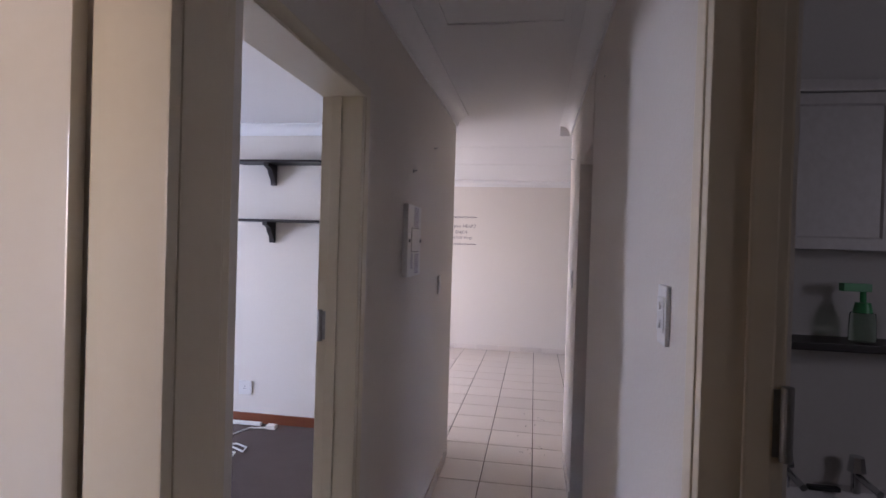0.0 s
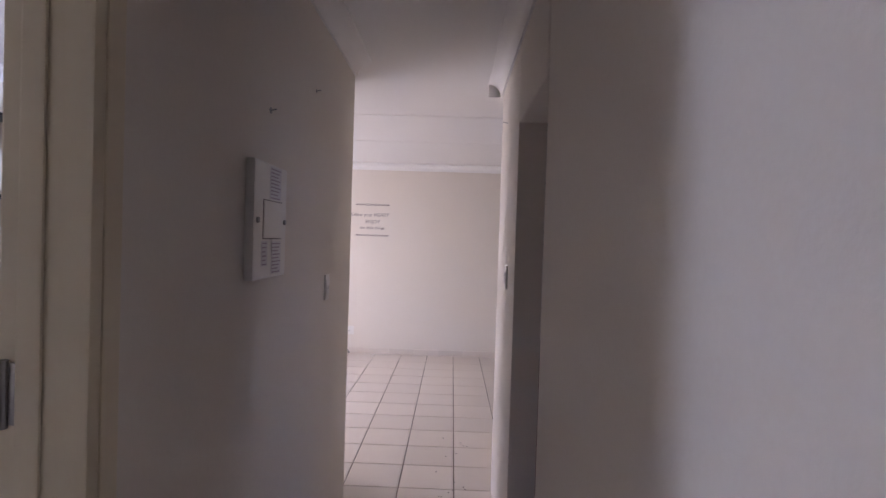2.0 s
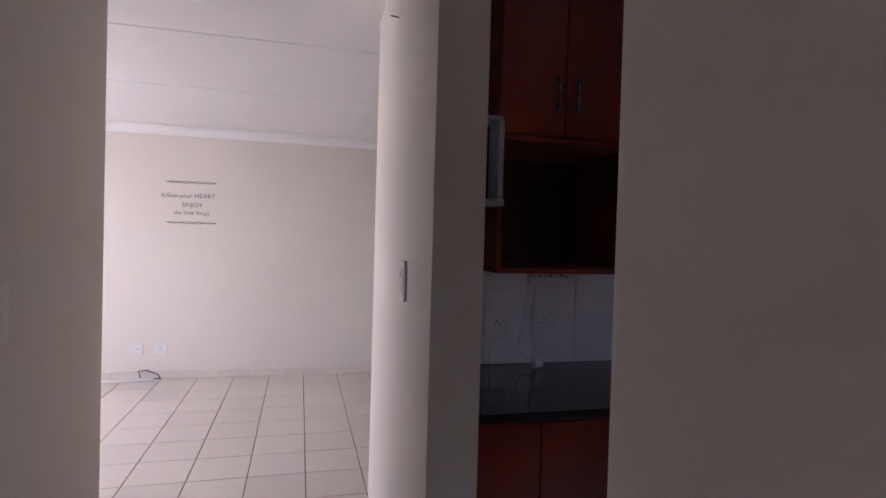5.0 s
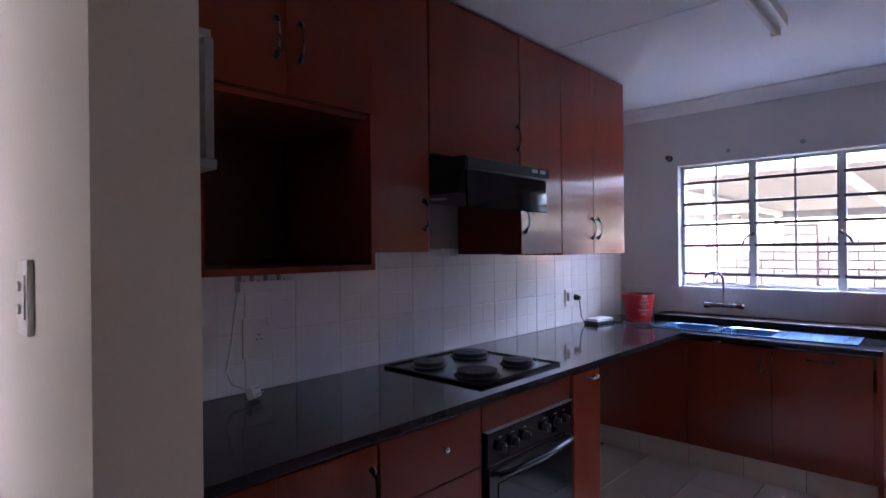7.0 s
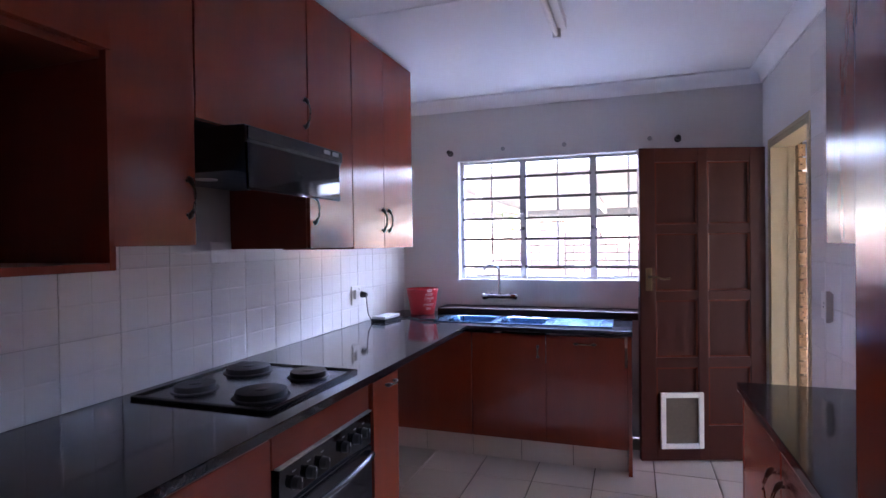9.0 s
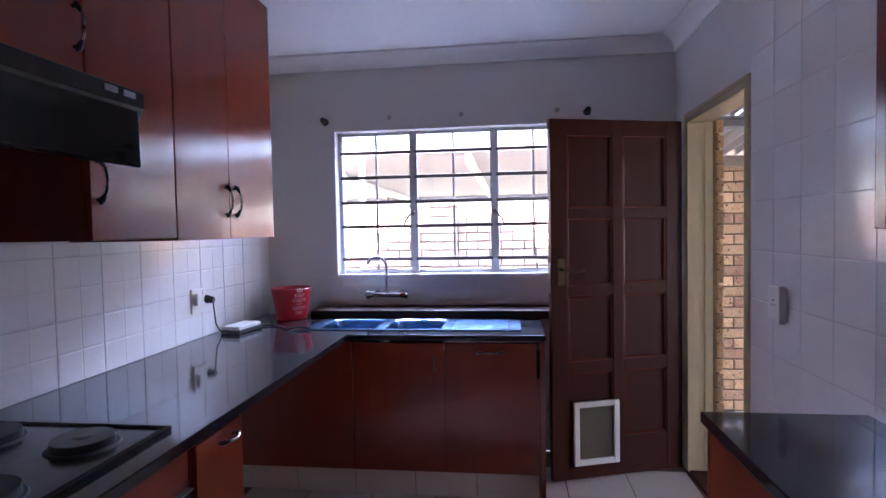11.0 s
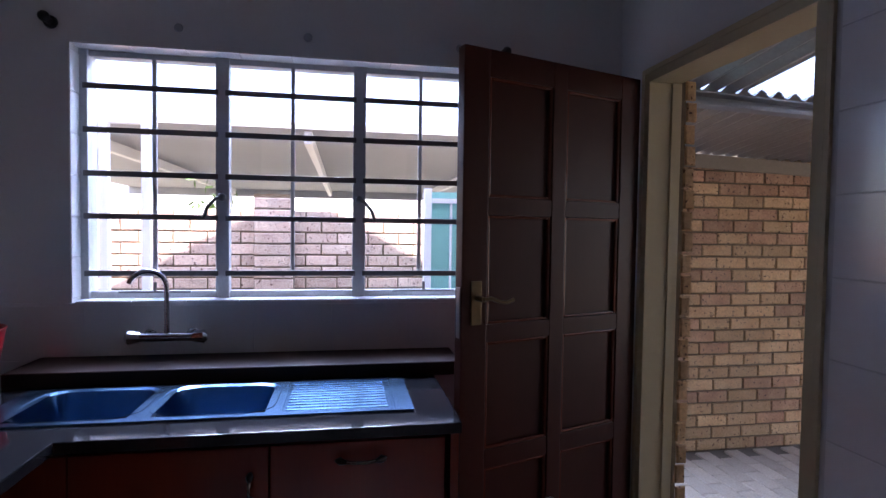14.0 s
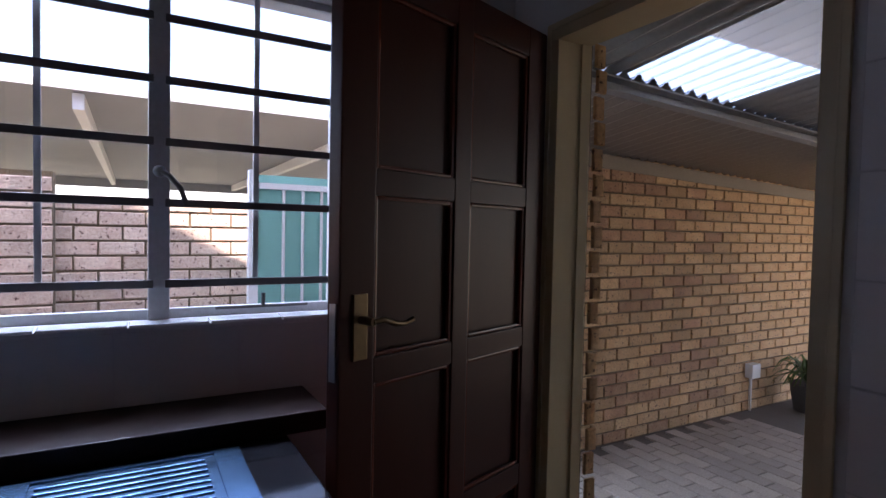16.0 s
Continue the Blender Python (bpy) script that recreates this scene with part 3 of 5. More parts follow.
# ---- kitchen window ----
def kitchen_window():
    w = tagged(new("window_1"), "grey steel casement window with burglar bars", "window", "", "structure")
    xf = 4.60
    def bars(name, mat, boxes, label=""):
        for b in boxes:
            bpart(name, b, mat, w, label, 0.003)
    z0, z1 = WZ0 + 0.005, WZ1 - 0.002
    ms = [(WY1 - 0.03, WY1), (3.860, 3.911), (3.325, 3.377), (WY0, WY0 + 0.03)]
    bars("frame", IRON, [(xf - 0.015, xf + 0.03, a, b, z0, z1) for a, b in ms])
    for (a, b), (c, d) in zip(ms[1:], ms):
        bars("sash", IRON, [(xf, xf + 0.022, b, c, z0, z0 + 0.028), (xf, xf + 0.022, b, c, z1 - 0.022, z1)])
        ym = (b + c) / 2
        bars("glazing_bar", IRON, [(xf + 0.004, xf + 0.018, ym - 0.008, ym + 0.008, z0 + 0.1, z1)])
        for z in (1.244, 1.462, 1.624, 1.788, 1.952):
            bars("burglar_bar", BARS, [(xf - 0.028, xf - 0.020, b - 0.012, c + 0.012, z - 0.011, z + 0.011)])
        bm = bmesh.new()
        box(bm, xf + 0.010, xf + 0.013, b, c, z0, z1)
        p = part("pane", bm, GLASS, w)
        p.visible_shadow = False
    for y, s in ((3.885, 1), (3.351, -1)):
        bm = bmesh.new()
        ball(bm, (xf - 0.03, y, 1.545), 0.016)
        tube(bm, [(xf - 0.035, y, 1.545), (xf - 0.05, y + s * 0.02, 1.535), (xf - 0.052, y + s * 0.05, 1.50), (xf - 0.05, y + s * 0.065, 1.455)], 0.007)
        part("latch", bm, BARS, w, "dark window latch", smooth=True)
    for y in (4.13, 3.08):
        bm = bmesh.new()
        box(bm, xf - 0.03, xf - 0.022, y - 0.13, y + 0.13, WZ0 + 0.028, WZ0 + 0.036)
        cyl(bm, (xf - 0.026, y, WZ0 + 0.036), (xf - 0.026, y, WZ0 + 0.07), 0.006)
        part("stay", bm, BARS, w, "dark window stay", smooth=True)
    return w


kitchen_window()
sill = tagged(new("window_sill"), "white tiled sill and reveal of the kitchen window", "window sill", "", "structure")
rev = slab_mesh("sill_tile", 0.075, 0.19, 0.008, WTILE)
for i in range(8):
    y = WY0 + 0.10 + i * 0.193
    for z in (WZ0 + 0.002, WZ1 + 0.001):
        piece("tile", rev, (4.553, y, z), sill)
rev2 = slab_mesh("reveal_tile", 0.075, 0.008, 0.15, WTILE)
for i in range(6):
    piece("tile", rev2, (4.553, WY1 + 0.001, WZ0 + 0.09 + i * 0.153), sill)

# ---- kitchen: cooker counter ----
CT, CF, CW = 0.89, 4.115, 3.78       # worktop height, front edge of the cooker run, front edge of the sink run
CE = 3.08                            # end of the sink run


def handle_bow(bm, c, axis, out, length=0.11, r=0.0048):
    """A bowed pull with pointed leaf ends: c its centre, axis along it, out away from the front."""
    c, axis, out = Vector(c), Vector(axis), Vector(out)
    ts = (-1, -0.93, -0.82, -0.68, -0.54, -0.28, 0, 0.28, 0.54, 0.68, 0.82, 0.93, 1)
    pts = [c + axis * (t * length / 2) + out * (0.028 * (1 - abs(t) ** 2.2) + 0.006) for t in ts]
    tube(bm, pts, [r * (0.35 if abs(t) > 0.99 else 1.35 if abs(t) > 0.9 else 2.0 if abs(t) > 0.75 else 1.6 if abs(t) > 0.6 else 1.0) for t in ts], 10)
    for t in (-0.8, 0.8):
        p = c + axis * (t * length / 2)
        cyl(bm, p + out * 0.001, p + out * 0.014, 0.006, seg=10)


def front(cab, name, dims, mat, handle=None, axis=(0, 0, 1), out=(0, -1, 0), hl=0.14):
    d = bpart(name, dims, mat, cab, bevel=0.003)
    if handle:
        bm = bmesh.new()
        if hl < 0.05:      # a small round knob
            h0, o = Vector(handle), Vector(out)
            cyl(bm, h0, h0 + o * 0.016, 0.006, 0.005, 12)
            ball(bm, h0 + o * 0.021, 0.011, 12)
            part("knob", bm, CHROME, d, "small round metal knob", smooth=True)
            return d
        handle_bow(bm, handle, axis, out, hl)
        h = part("handle", bm, HANDLE, d, "bowed metal handle with dark leaf-shaped ends", smooth=True)
        h.data.materials.append(BRONZE)
        for p in h.data.polygons:
            if abs((p.center - Vector(handle)).dot(Vector(axis))) > hl * 0.29:
                p.material_index = 1
    return d


def base_unit(label, x0, x1, y0, y1, z0, z1, mat=CHERRY):
    c = thing("base_cabinet", label, "cabinet", "kitchen base cabinets")
    bpart("body", (x0, x1, y0, y1, z0, z1), mat, c, bevel=0.002)
    return c


FB, ZK = CF + 0.035, 0.11
c = base_unit("cherry veneer base cabinet with doors and drawers under the black worktop", 0.50, 1.20, FB, YL - 0.01, ZK, CT - 0.04)
front(c, "door", (0.503, 0.848, FB - 0.018, FB - 0.001, ZK, CT - 0.045), CHERRY)
front(c, "door", (0.852, 1.197, FB - 0.018, FB - 0.001, ZK, CT - 0.045), CHERRY, (1.165, FB - 0.02, 0.716))
c = base_unit("cherry veneer drawer cabinet beside the oven", 1.205, 1.712, FB, YL - 0.01, ZK, CT - 0.04)
for z0, z1 in ((ZK, 0.36), (0.364, 0.62), (0.624, CT - 0.045)):
    front(c, "drawer", (1.208, 1.709, FB - 0.018, FB - 0.001, z0, z1), CHERRY_H, (1.494, FB - 0.02, (z0 + z1) / 2 + 0.015), (1, 0, 0), hl=0.035)
c = base_unit("cherry veneer housing round the built-in oven", 1.715, 2.372, FB, YL - 0.01, ZK, CT - 0.04)
front(c, "filler", (1.718, 2.369, FB - 0.018, FB - 0.001, 0.747, CT - 0.040), CHERRY_H)
c = base_unit("narrow cherry veneer base cabinet with a towel door beside the oven", 2.378, 2.640, FB - 0.018, YL - 0.01, 0.0, CT - 0.04)
front(c, "door", (2.380, 2.638, FB - 0.036, FB - 0.019, 0.06, CT - 0.036), CHERRY, (2.535, FB - 0.038, 0.82), (1, 0, 0), hl=0.10)

# oven
ov = thing("oven", "black built-in oven with round knobs and a bar handle", "oven")
VX0, VX1, VZ = 1.735, 2.366, 0.743
bpart("body", (VX0, VX1, FB - 0.012, YL - 0.1, 0.15, VZ), BLACK, ov, bevel=0.003)
bpart("control_panel", (VX0, VX1, FB - 0.030, FB - 0.012, VZ - 0.135, VZ - 0.002), BLACKGLASS, ov, bevel=0.004)
bpart("trim_strip", (VX0, VX1, FB - 0.034, FB - 0.012, VZ - 0.002, VZ + 0.004), STEEL, ov, "thin bright metal edge strip", 0.001)
for x in (1.815, 1.900, 1.985, 2.135, 2.225, 2.295):
    bm = bmesh.new()
    cyl(bm, (x, FB - 0.030, VZ - 0.070), (x, FB - 0.054, VZ - 0.070), 0.022, 0.018, 20)
    box(bm, x - 0.004, x + 0.004, FB - 0.060, FB - 0.054, VZ - 0.090, VZ - 0.050)
    part("knob", bm, BLACKPLASTIC, ov, "black knob with a pale mark", 0.0015, True)
    bpart("knob_mark", (x - 0.0015, x + 0.0015, FB - 0.0608, FB - 0.0600, VZ - 0.064, VZ - 0.051), WHITEP, ov, "white pointer line")
    bpart("scale_mark", (x - 0.010, x + 0.010, FB - 0.0306, FB - 0.0300, VZ - 0.034, VZ - 0.030), GREYP, ov, "small printed marks")
od = bpart("oven_door", (VX0 + 0.005, VX1 - 0.005, FB - 0.034, FB - 0.012, 0.155, VZ - 0.140), BLACK, ov, bevel=0.004)
bpart("oven_glass", (VX0 + 0.06, VX1 - 0.06, FB - 0.0375, FB - 0.034, 0.20, VZ - 0.21), BLACKGLASS, od, "dark oven glass", 0.002)
bm = bmesh.new()
hz = VZ - 0.165
tube(bm, [(VX0 + 0.03, FB - 0.036, hz), (VX0 + 0.045, FB - 0.058, hz), (VX0 + 0.11, FB - 0.070, hz), ((VX0 + VX1) / 2, FB - 0.080, hz), (VX1 - 0.11, FB - 0.070, hz), (VX1 - 0.045, FB - 0.058, hz), (VX1 - 0.03, FB - 0.036, hz)], 0.012, 12)
part("handle", bm, BLACK, od, "glossy black bar handle", smooth=True)

# stop valve and hose in the open bay under the worktop
vl = thing("stop_valve", "pale stop valve and grey hose under the worktop", "valve")
bm = bmesh.new()
cyl(bm, (3.62, YL - 0.002, 0.60), (3.62, YL - 0.06, 0.60), 0.014)
cyl(bm, (3.62, YL - 0.05, 0.57), (3.62, YL - 0.05, 0.66), 0.017)
part("valve_body", bm, WHITEP, vl, smooth=True)
bm = bmesh.new()
tube(bm, [(3.62, YL - 0.05, 0.57), (3.625, YL - 0.055, 0.50), (3.66, YL - 0.06, 0.45), (3.74, YL - 0.06, 0.46), (3.80, YL - 0.06, 0.50)], 0.010, 10)
part("hose", bm, GREYP, vl, "grey braided hose", smooth=True)

# worktop, one L-shaped slab
bm = bmesh.new()
prism(bm, [(XRK, CF), (CW, CF), (CW, CE), (XW - 0.045, CE), (XW - 0.045, YL - 0.006), (XRK, YL - 0.006)], "z", CT - 0.032, CT)
# openings for the two bowls are cut below by the sink's own size
wt = tagged(part("worktop", bm, GRANITE, None, "", 0.004), "black polished granite worktop along two walls", "worktop")
cutter = bmesh.new()
box(cutter, CW + 0.125, 4.225, 3.60, 4.34, CT - 0.2, CT + 0.1)
cm = bpy.data.meshes.new("cut")
cutter.to_mesh(cm)
cutter.free()
co = new("cut", cm)
md = wt.modifiers.new("sink_hole", "BOOLEAN")
md.operation, md.object, md.solver = "DIFFERENCE", co, "EXACT"
bpy.context.view_layer.update()
me = bpy.data.meshes.new_from_object(wt.evaluated_get(bpy.context.evaluated_depsgraph_get()))
wt.modifiers.clear()
wt.data = me
bpy.data.objects.remove(co)
up = tagged(bpart("splash_board", (4.272, XW - 0.0095, CE - 0.10, 4.50, CT + 0.0005, CT + 0.052), LEDGEWOOD, None, "", 0.006), "dark-stained wooden ledge between the sink and the window wall", "ledge")

# hob
hob = thing("hob", "black four-plate electric hob set in the worktop", "hob")
HX0, HX1, HY0, HY1 = 1.80, 2.405, 4.20, 4.80
bm = bmesh.new()
box(bm, HX0, HX1, HY0, HY1, CT + 0.001, CT + 0.012)
f = [f for f in bm.faces if f.normal.z > 0.5]
bmesh.ops.inset_region(bm, faces=f, thickness=0.014, depth=0.004)
bmesh.ops.inset_region(bm, faces=f, thickness=0.006, depth=-0.008)
part("hob_top", bm, BLACK, hob, bevel=0.002)
for x, y, r in ((1.955, 4.35, 0.092), (2.26, 4.35, 0.075), (1.955, 4.65, 0.075), (2.26, 4.65, 0.092)):
    bm = bmesh.new()
    cyl(bm, (x, y, CT + 0.008), (x, y, CT + 0.012), r + 0.012, r + 0.008, 40)
    cyl(bm, (x, y, CT + 0.012), (x, y, CT + 0.032), r, r - 0.002, 40)
    cyl(bm, (x, y, CT + 0.032), (x, y, CT + 0.0335), 0.024, 0.022, 24)
    part("hotplate", bm, PLATE, hob, "worn cast iron hotplate", smooth=True)

# ---- kitchen: wall cabinets over the cooker ----
UF, UB = 4.44, YL - 0.008


def wall_unit(label, x0, x1, z0, z1, doors, y0=UF, handles=()):
    c = thing("wall_cabinet", label, "cabinet", "kitchen wall cabinets")
    bpart("body", (x0, x1, y0 + 0.019, UB, z0, z1), CHERRY, c, bevel=0.002)
    hs = list(handles)
    for i, (a, b) in enumerate(doors):
        h = hs[i] if i < len(hs) else None
        front(c, "door", (a + 0.0015, b - 0.0015, y0, y0 + 0.018, z0 + 0.001, z1 - 0.001), CHERRY, (h[0], y0 - 0.001, h[1]) if h else None, hl=0.14)
    return c


# open microwave niche
c = thing("wall_cabinet", "cherry veneer wall cabinet with an open dark niche", "cabinet", "kitchen wall cabinets")
OX0, OX1, OZ0, OZ1, OF = 0.735, 1.325, 1.385, 1.915, 4.305
bpart("side_panel", (OX0 - 0.02, OX0, OF, UB, OZ0, OZ1 + 0.02), CHERRY, c, bevel=0.002)
bpart("side_panel", (OX1 - 0.002, OX1 + 0.016, OF, UB, OZ0, OZ1 + 0.02), CHERRY, c, bevel=0.002)
bpart("bottom_panel", (OX0, OX1 - 0.002, OF, UB, OZ0, OZ0 + 0.02), CHERRY_H, c, bevel=0.002)
bpart("top_panel", (OX0, OX1 - 0.002, OF + 0.02, UB, OZ1, OZ1 + 0.02), CHERRY_H, c, bevel=0.002)
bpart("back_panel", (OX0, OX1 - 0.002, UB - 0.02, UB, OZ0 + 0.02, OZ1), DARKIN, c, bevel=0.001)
wall_unit("cherry veneer top cabinet with two doors above the niche", OX0 - 0.02, OX1 + 0.016, OZ1 + 0.022, 2.562, ((OX0 - 0.02, 0.993), (0.993, OX1 + 0.016)), OF, ((0.952, 2.105), (1.034, 2.110)))
wall_unit("cherry veneer wall cabinet with one tall door", 1.345, 1.755, 1.445, 2.562, ((1.345, 1.755),), UF, ((1.715, 1.60),))
wall_unit("cherry veneer wall cabinet above the cooker hood", 1.76, 2.425, 1.87, 2.562, ((1.76, 2.425),), UF, ((2.392, 2.02),))
wall_unit("cherry veneer wall cabinet with one tall glossy door", 2.43, 2.832, 1.425, 2.562, ((2.43, 2.832),), UF, ((2.455, 1.60),))
wall_unit("cherry veneer wall cabinet with two glossy doors", 2.836, 3.645, 1.415, 2.562, ((2.836, 3.212), (3.212, 3.645)), UF, ((3.174, 1.575), (3.250, 1.575)))

# cooker hood
hd = thing("cooker_hood", "black slimline cooker hood with a smoky glass visor", "cooker hood")
HX, HXE = 1.84, 2.49
bm = bmesh.new()
prism(bm, [(4.31, 1.80), (4.31, 1.855), (UB - 0.02, 1.865), (UB - 0.02, 1.70), (4.36, 1.70)], "x", HX, HXE)
part("housing", bm, BLACKPLASTIC, hd, bevel=0.005)
bpart("front_strip", (HX + 0.01, HXE - 0.005, 4.302, 4.3095, 1.806, 1.850), BLACK, hd, "glossy black control strip", 0.002)
for x in (2.35, 2.42):
    bpart("switch", (x - 0.022, x + 0.022, 4.296, 4.302, 1.825, 1.842), GREYP, hd, "small rocker switch", 0.002)
bm = bmesh.new()
prism(bm, [(4.305, 1.795), (4.300, 1.64), (4.306, 1.632), (4.311, 1.64), (4.316, 1.795)], "x", HX + 0.006, HXE - 0.03)
part("visor", bm, BLACKGLASS, hd, "dark glass visor", 0.002)
bm = bmesh.new()
cyl(bm, (2.0, 4.62, 1.705), (2.0, 4.62, 1.695), 0.04)
part("lamp_cover", bm, WHITEP, hd)

# ---- sink run ----
SF = CW + 0.035
c = base_unit("cherry veneer sink cabinet with doors on a tiled plinth", SF, XW - 0.06, CE + 0.03, 4.735, 0.155, 0.66)
bpart("end_panel", (SF - 0.018, XW - 0.06, CE + 0.005, CE + 0.029, 0.0, CT - 0.034), CHERRY, c, bevel=0.002)
front(c, "door", (SF - 0.018, SF - 0.001, 3.125, 3.60, 0.16, CT - 0.045), CHERRY, (SF - 0.02, 3.36, 0.80), (0, 1, 0), (-1, 0, 0), hl=0.14)
front(c, "door", (SF - 0.018, SF - 0.001, 3.605, 4.09, 0.16, CT - 0.045), CHERRY, (SF - 0.02, 3.65, 0.74), (0, 0, 1), (-1, 0, 0), hl=0.08)
front(c, "door", (SF - 0.018, SF - 0.001, 4.095, 4.735, 0.16, CT - 0.045), CHERRY)
pl = thing("plinth", "cream tiled plinth under the kitchen cabinets", "plinth")
bpart("backing", (SF + 0.06, XW - 0.08, CE + 0.03, YL - 0.02, 0, 0.15), GROUT, pl)
for y in range(5):
    y0 = CE + 0.035 + y * 0.333
    bpart("tile", (SF + 0.048, SF + 0.06, y0, y0 + 0.328, 0.002, 0.153), TILE, pl, bevel=0.002)
bpart("plinth_board", (0.52, 2.37, FB + 0.05, FB + 0.065, 0, ZK), CHERRY_H, pl, "cherry veneer plinth board", 0.002)

# sink
snk = thing("sink", "stainless steel double-bowl sink with a ribbed draining board", "sink")
SX0, SX1, SY0, SY1 = CW + 0.115, 4.238, 3.20, 4.40
zt = CT + 0.006


def bowl(y0, y1):
    bm = bmesh.new()
    x0, x1 = SX0 + 0.035, SX1 - 0.020
    rings = []
    for d, z, rc in ((-0.012, zt + 0.001, 0.085), (0.0, zt - 0.004, 0.08), (0.012, zt - 0.13, 0.075), (0.04, zt - 0.155, 0.06), (0.12, zt - 0.158, 0.03)):
        ring = []
        for cx, cy, a0 in ((x1 - d - rc, y1 - d - rc, 0), (x0 + d + rc, y1 - d - rc, 90), (x0 + d + rc, y0 + d + rc, 180), (x1 - d - rc, y0 + d + rc, 270)):
            for k in range(5):
                a = radians(a0 + k * 22.5)
                ring.append(bm.verts.new((cx + rc * math.cos(a), cy + rc * math.sin(a), z)))
        rings.append(ring)
    for a, b in zip(rings, rings[1:]):
        for k in range(len(a)):
            bm.faces.new((a[k], a[(k + 1) % len(a)], b[(k + 1) % len(b)], b[k]))
    bm.faces.new(rings[-1])
    bmesh.ops.recalc_face_normals(bm, faces=bm.faces[:])
    for f in bm.faces:
        f.normal_flip()
    return part("bowl", bm, SINKSTEEL_SKY, snk, smooth=True)


bowl(3.62, 3.95)
bowl(3.99, 4.32)
bm = bmesh.new()
for b in ((SX0, SX0 + 0.028, SY0, SY1), (SX1 - 0.012, SX1, SY0, SY1), (SX0 + 0.028, SX1 - 0.012, 3.94, 4.0), (SX0 + 0.028, SX1 - 0.012, 4.31, SY1), (SX0 + 0.028, SX1 - 0.012, 3.585, 3.632), (SX0 + 0.028, SX1 - 0.012, SY0, SY0 + 0.055)):
    box(bm, *b, CT + 0.001, zt)
part("rim", bm, SINKSTEEL_SKY, snk)
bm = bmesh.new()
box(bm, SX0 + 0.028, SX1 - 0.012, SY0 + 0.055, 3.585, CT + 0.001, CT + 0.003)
part("drain_tray", bm, SINKSTEEL_SKY, snk)
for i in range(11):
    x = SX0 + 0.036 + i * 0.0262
    bpart("rib", (x, x + 0.014, SY0 + 0.075, 3.575, CT + 0.003, CT + 0.007), SINKSTEEL_SKY, snk, bevel=0.0015)

# wall tap
tap = thing("tap", "chrome wall-mounted mixer tap with a swan neck", "tap")
TY, TZ = 4.052, 1.018
bm = bmesh.new()
cyl(bm, (XW - 0.07, TY - 0.09, TZ), (XW - 0.07, TY + 0.09, TZ), 0.016, seg=20)
part("body", bm, CHROME, tap, smooth=True)
for s in (-1, 1):
    bm = bmesh.new()
    cyl(bm, (XW - 0.002, TY + s * 0.075, TZ), (XW - 0.07, TY + s * 0.075, TZ), 0.013)
    cyl(bm, (XW - 0.002, TY + s * 0.075, TZ), (XW - 0.012, TY + s * 0.075, TZ), 0.028, 0.022, 20)
    part("wall_flange", bm, CHROME, tap, smooth=True)
    bm = bmesh.new()
    cyl(bm, (XW - 0.07, TY + s * 0.09, TZ), (XW - 0.07, TY + s * 0.130, TZ), 0.020, 0.027, 8)
    cyl(bm, (XW - 0.07, TY + s * 0.130, TZ), (XW - 0.07, TY + s * 0.142, TZ), 0.027, 0.014, 8)
    part("knob", bm, CHROME, tap, smooth=True)
bm = bmesh.new()
sd = Vector((-0.55, 0.83, 0))     # the neck is swung to one side
tb = Vector((XW - 0.07, TY, TZ))
tube(bm, [tb, tb + Vector((0, 0, 0.07)), tb + Vector((0, 0, 0.155))] + [tb + sd * (0.065 - 0.065 * math.cos(radians(a))) + Vector((0, 0, 0.185 + 0.062 * math.sin(radians(a)))) for a in range(10, 151, 14)] + [tb + sd * 0.126 + Vector((0, 0, 0.205))], 0.0095, 12)
part("spout", bm, CHROME, tap, smooth=True)

# ---- back-door side: low counter, tall unit and wall unit ----
RX0, RX1, RF = 1.505, 2.665, 2.70
c = base_unit("cherry veneer base cabinet with two doors by the back door", RX0, RX1 - 0.03, YR + 0.005, RF - 0.035, 0.11, CT - 0.034)
bpart("end_panel", (RX1 - 0.03, RX1 - 0.012, YR + 0.005, RF - 0.016, 0.0, CT - 0.034), CHERRY, c, bevel=0.002)
front(c, "door", (RX0 + 0.003, 2.083, RF - 0.035, RF - 0.017, 0.11, CT - 0.04), CHERRY, (2.035, RF - 0.016, 0.70), (0, 0, 1), (0, 1, 0))
front(c, "door", (2.087, RX1 - 0.032, RF - 0.035, RF - 0.017, 0.11, CT - 0.04), CHERRY, (2.135, RF - 0.016, 0.70), (0, 0, 1), (0, 1, 0))
tagged(bpart("worktop", (RX0, RX1, YR + 0.004, RF, CT - 0.032, CT), GRANITE, None, "", 0.004), "short black granite worktop by the back door", "worktop")
c = thing("tall_cabinet", "tall cherry veneer cabinet by the kitchen doorway", "cabinet")
bpart("body", (XRK + 0.06, RX0 - 0.004, YR + 0.005, RF - 0.025, 0.0, 2.45), CHERRY, c, bevel=0.003)
front(c, "door", (XRK + 0.063, 0.985, RF - 0.024, RF - 0.006, 0.11, 2.44), CHERRY, (0.94, RF - 0.004, 1.2), (0, 0, 1), (0, 1, 0))
front(c, "door", (0.99, RX0 - 0.008, RF - 0.024, RF - 0.006, 0.11, 2.44), CHERRY, (1.04, RF - 0.004, 1.2), (0, 0, 1), (0, 1, 0))
c = thing("wall_cabinet", "cherry veneer wall cabinet above the short worktop", "cabinet", "kitchen wall cabinets")
bpart("body", (RX0, 2.14, YR + 0.012, 2.535, 1.425, 2.45), CHERRY, c, bevel=0.002)
front(c, "door", (RX0 + 0.002, 2.138, 2.536, 2.554, 1.426, 2.449), CHERRY)

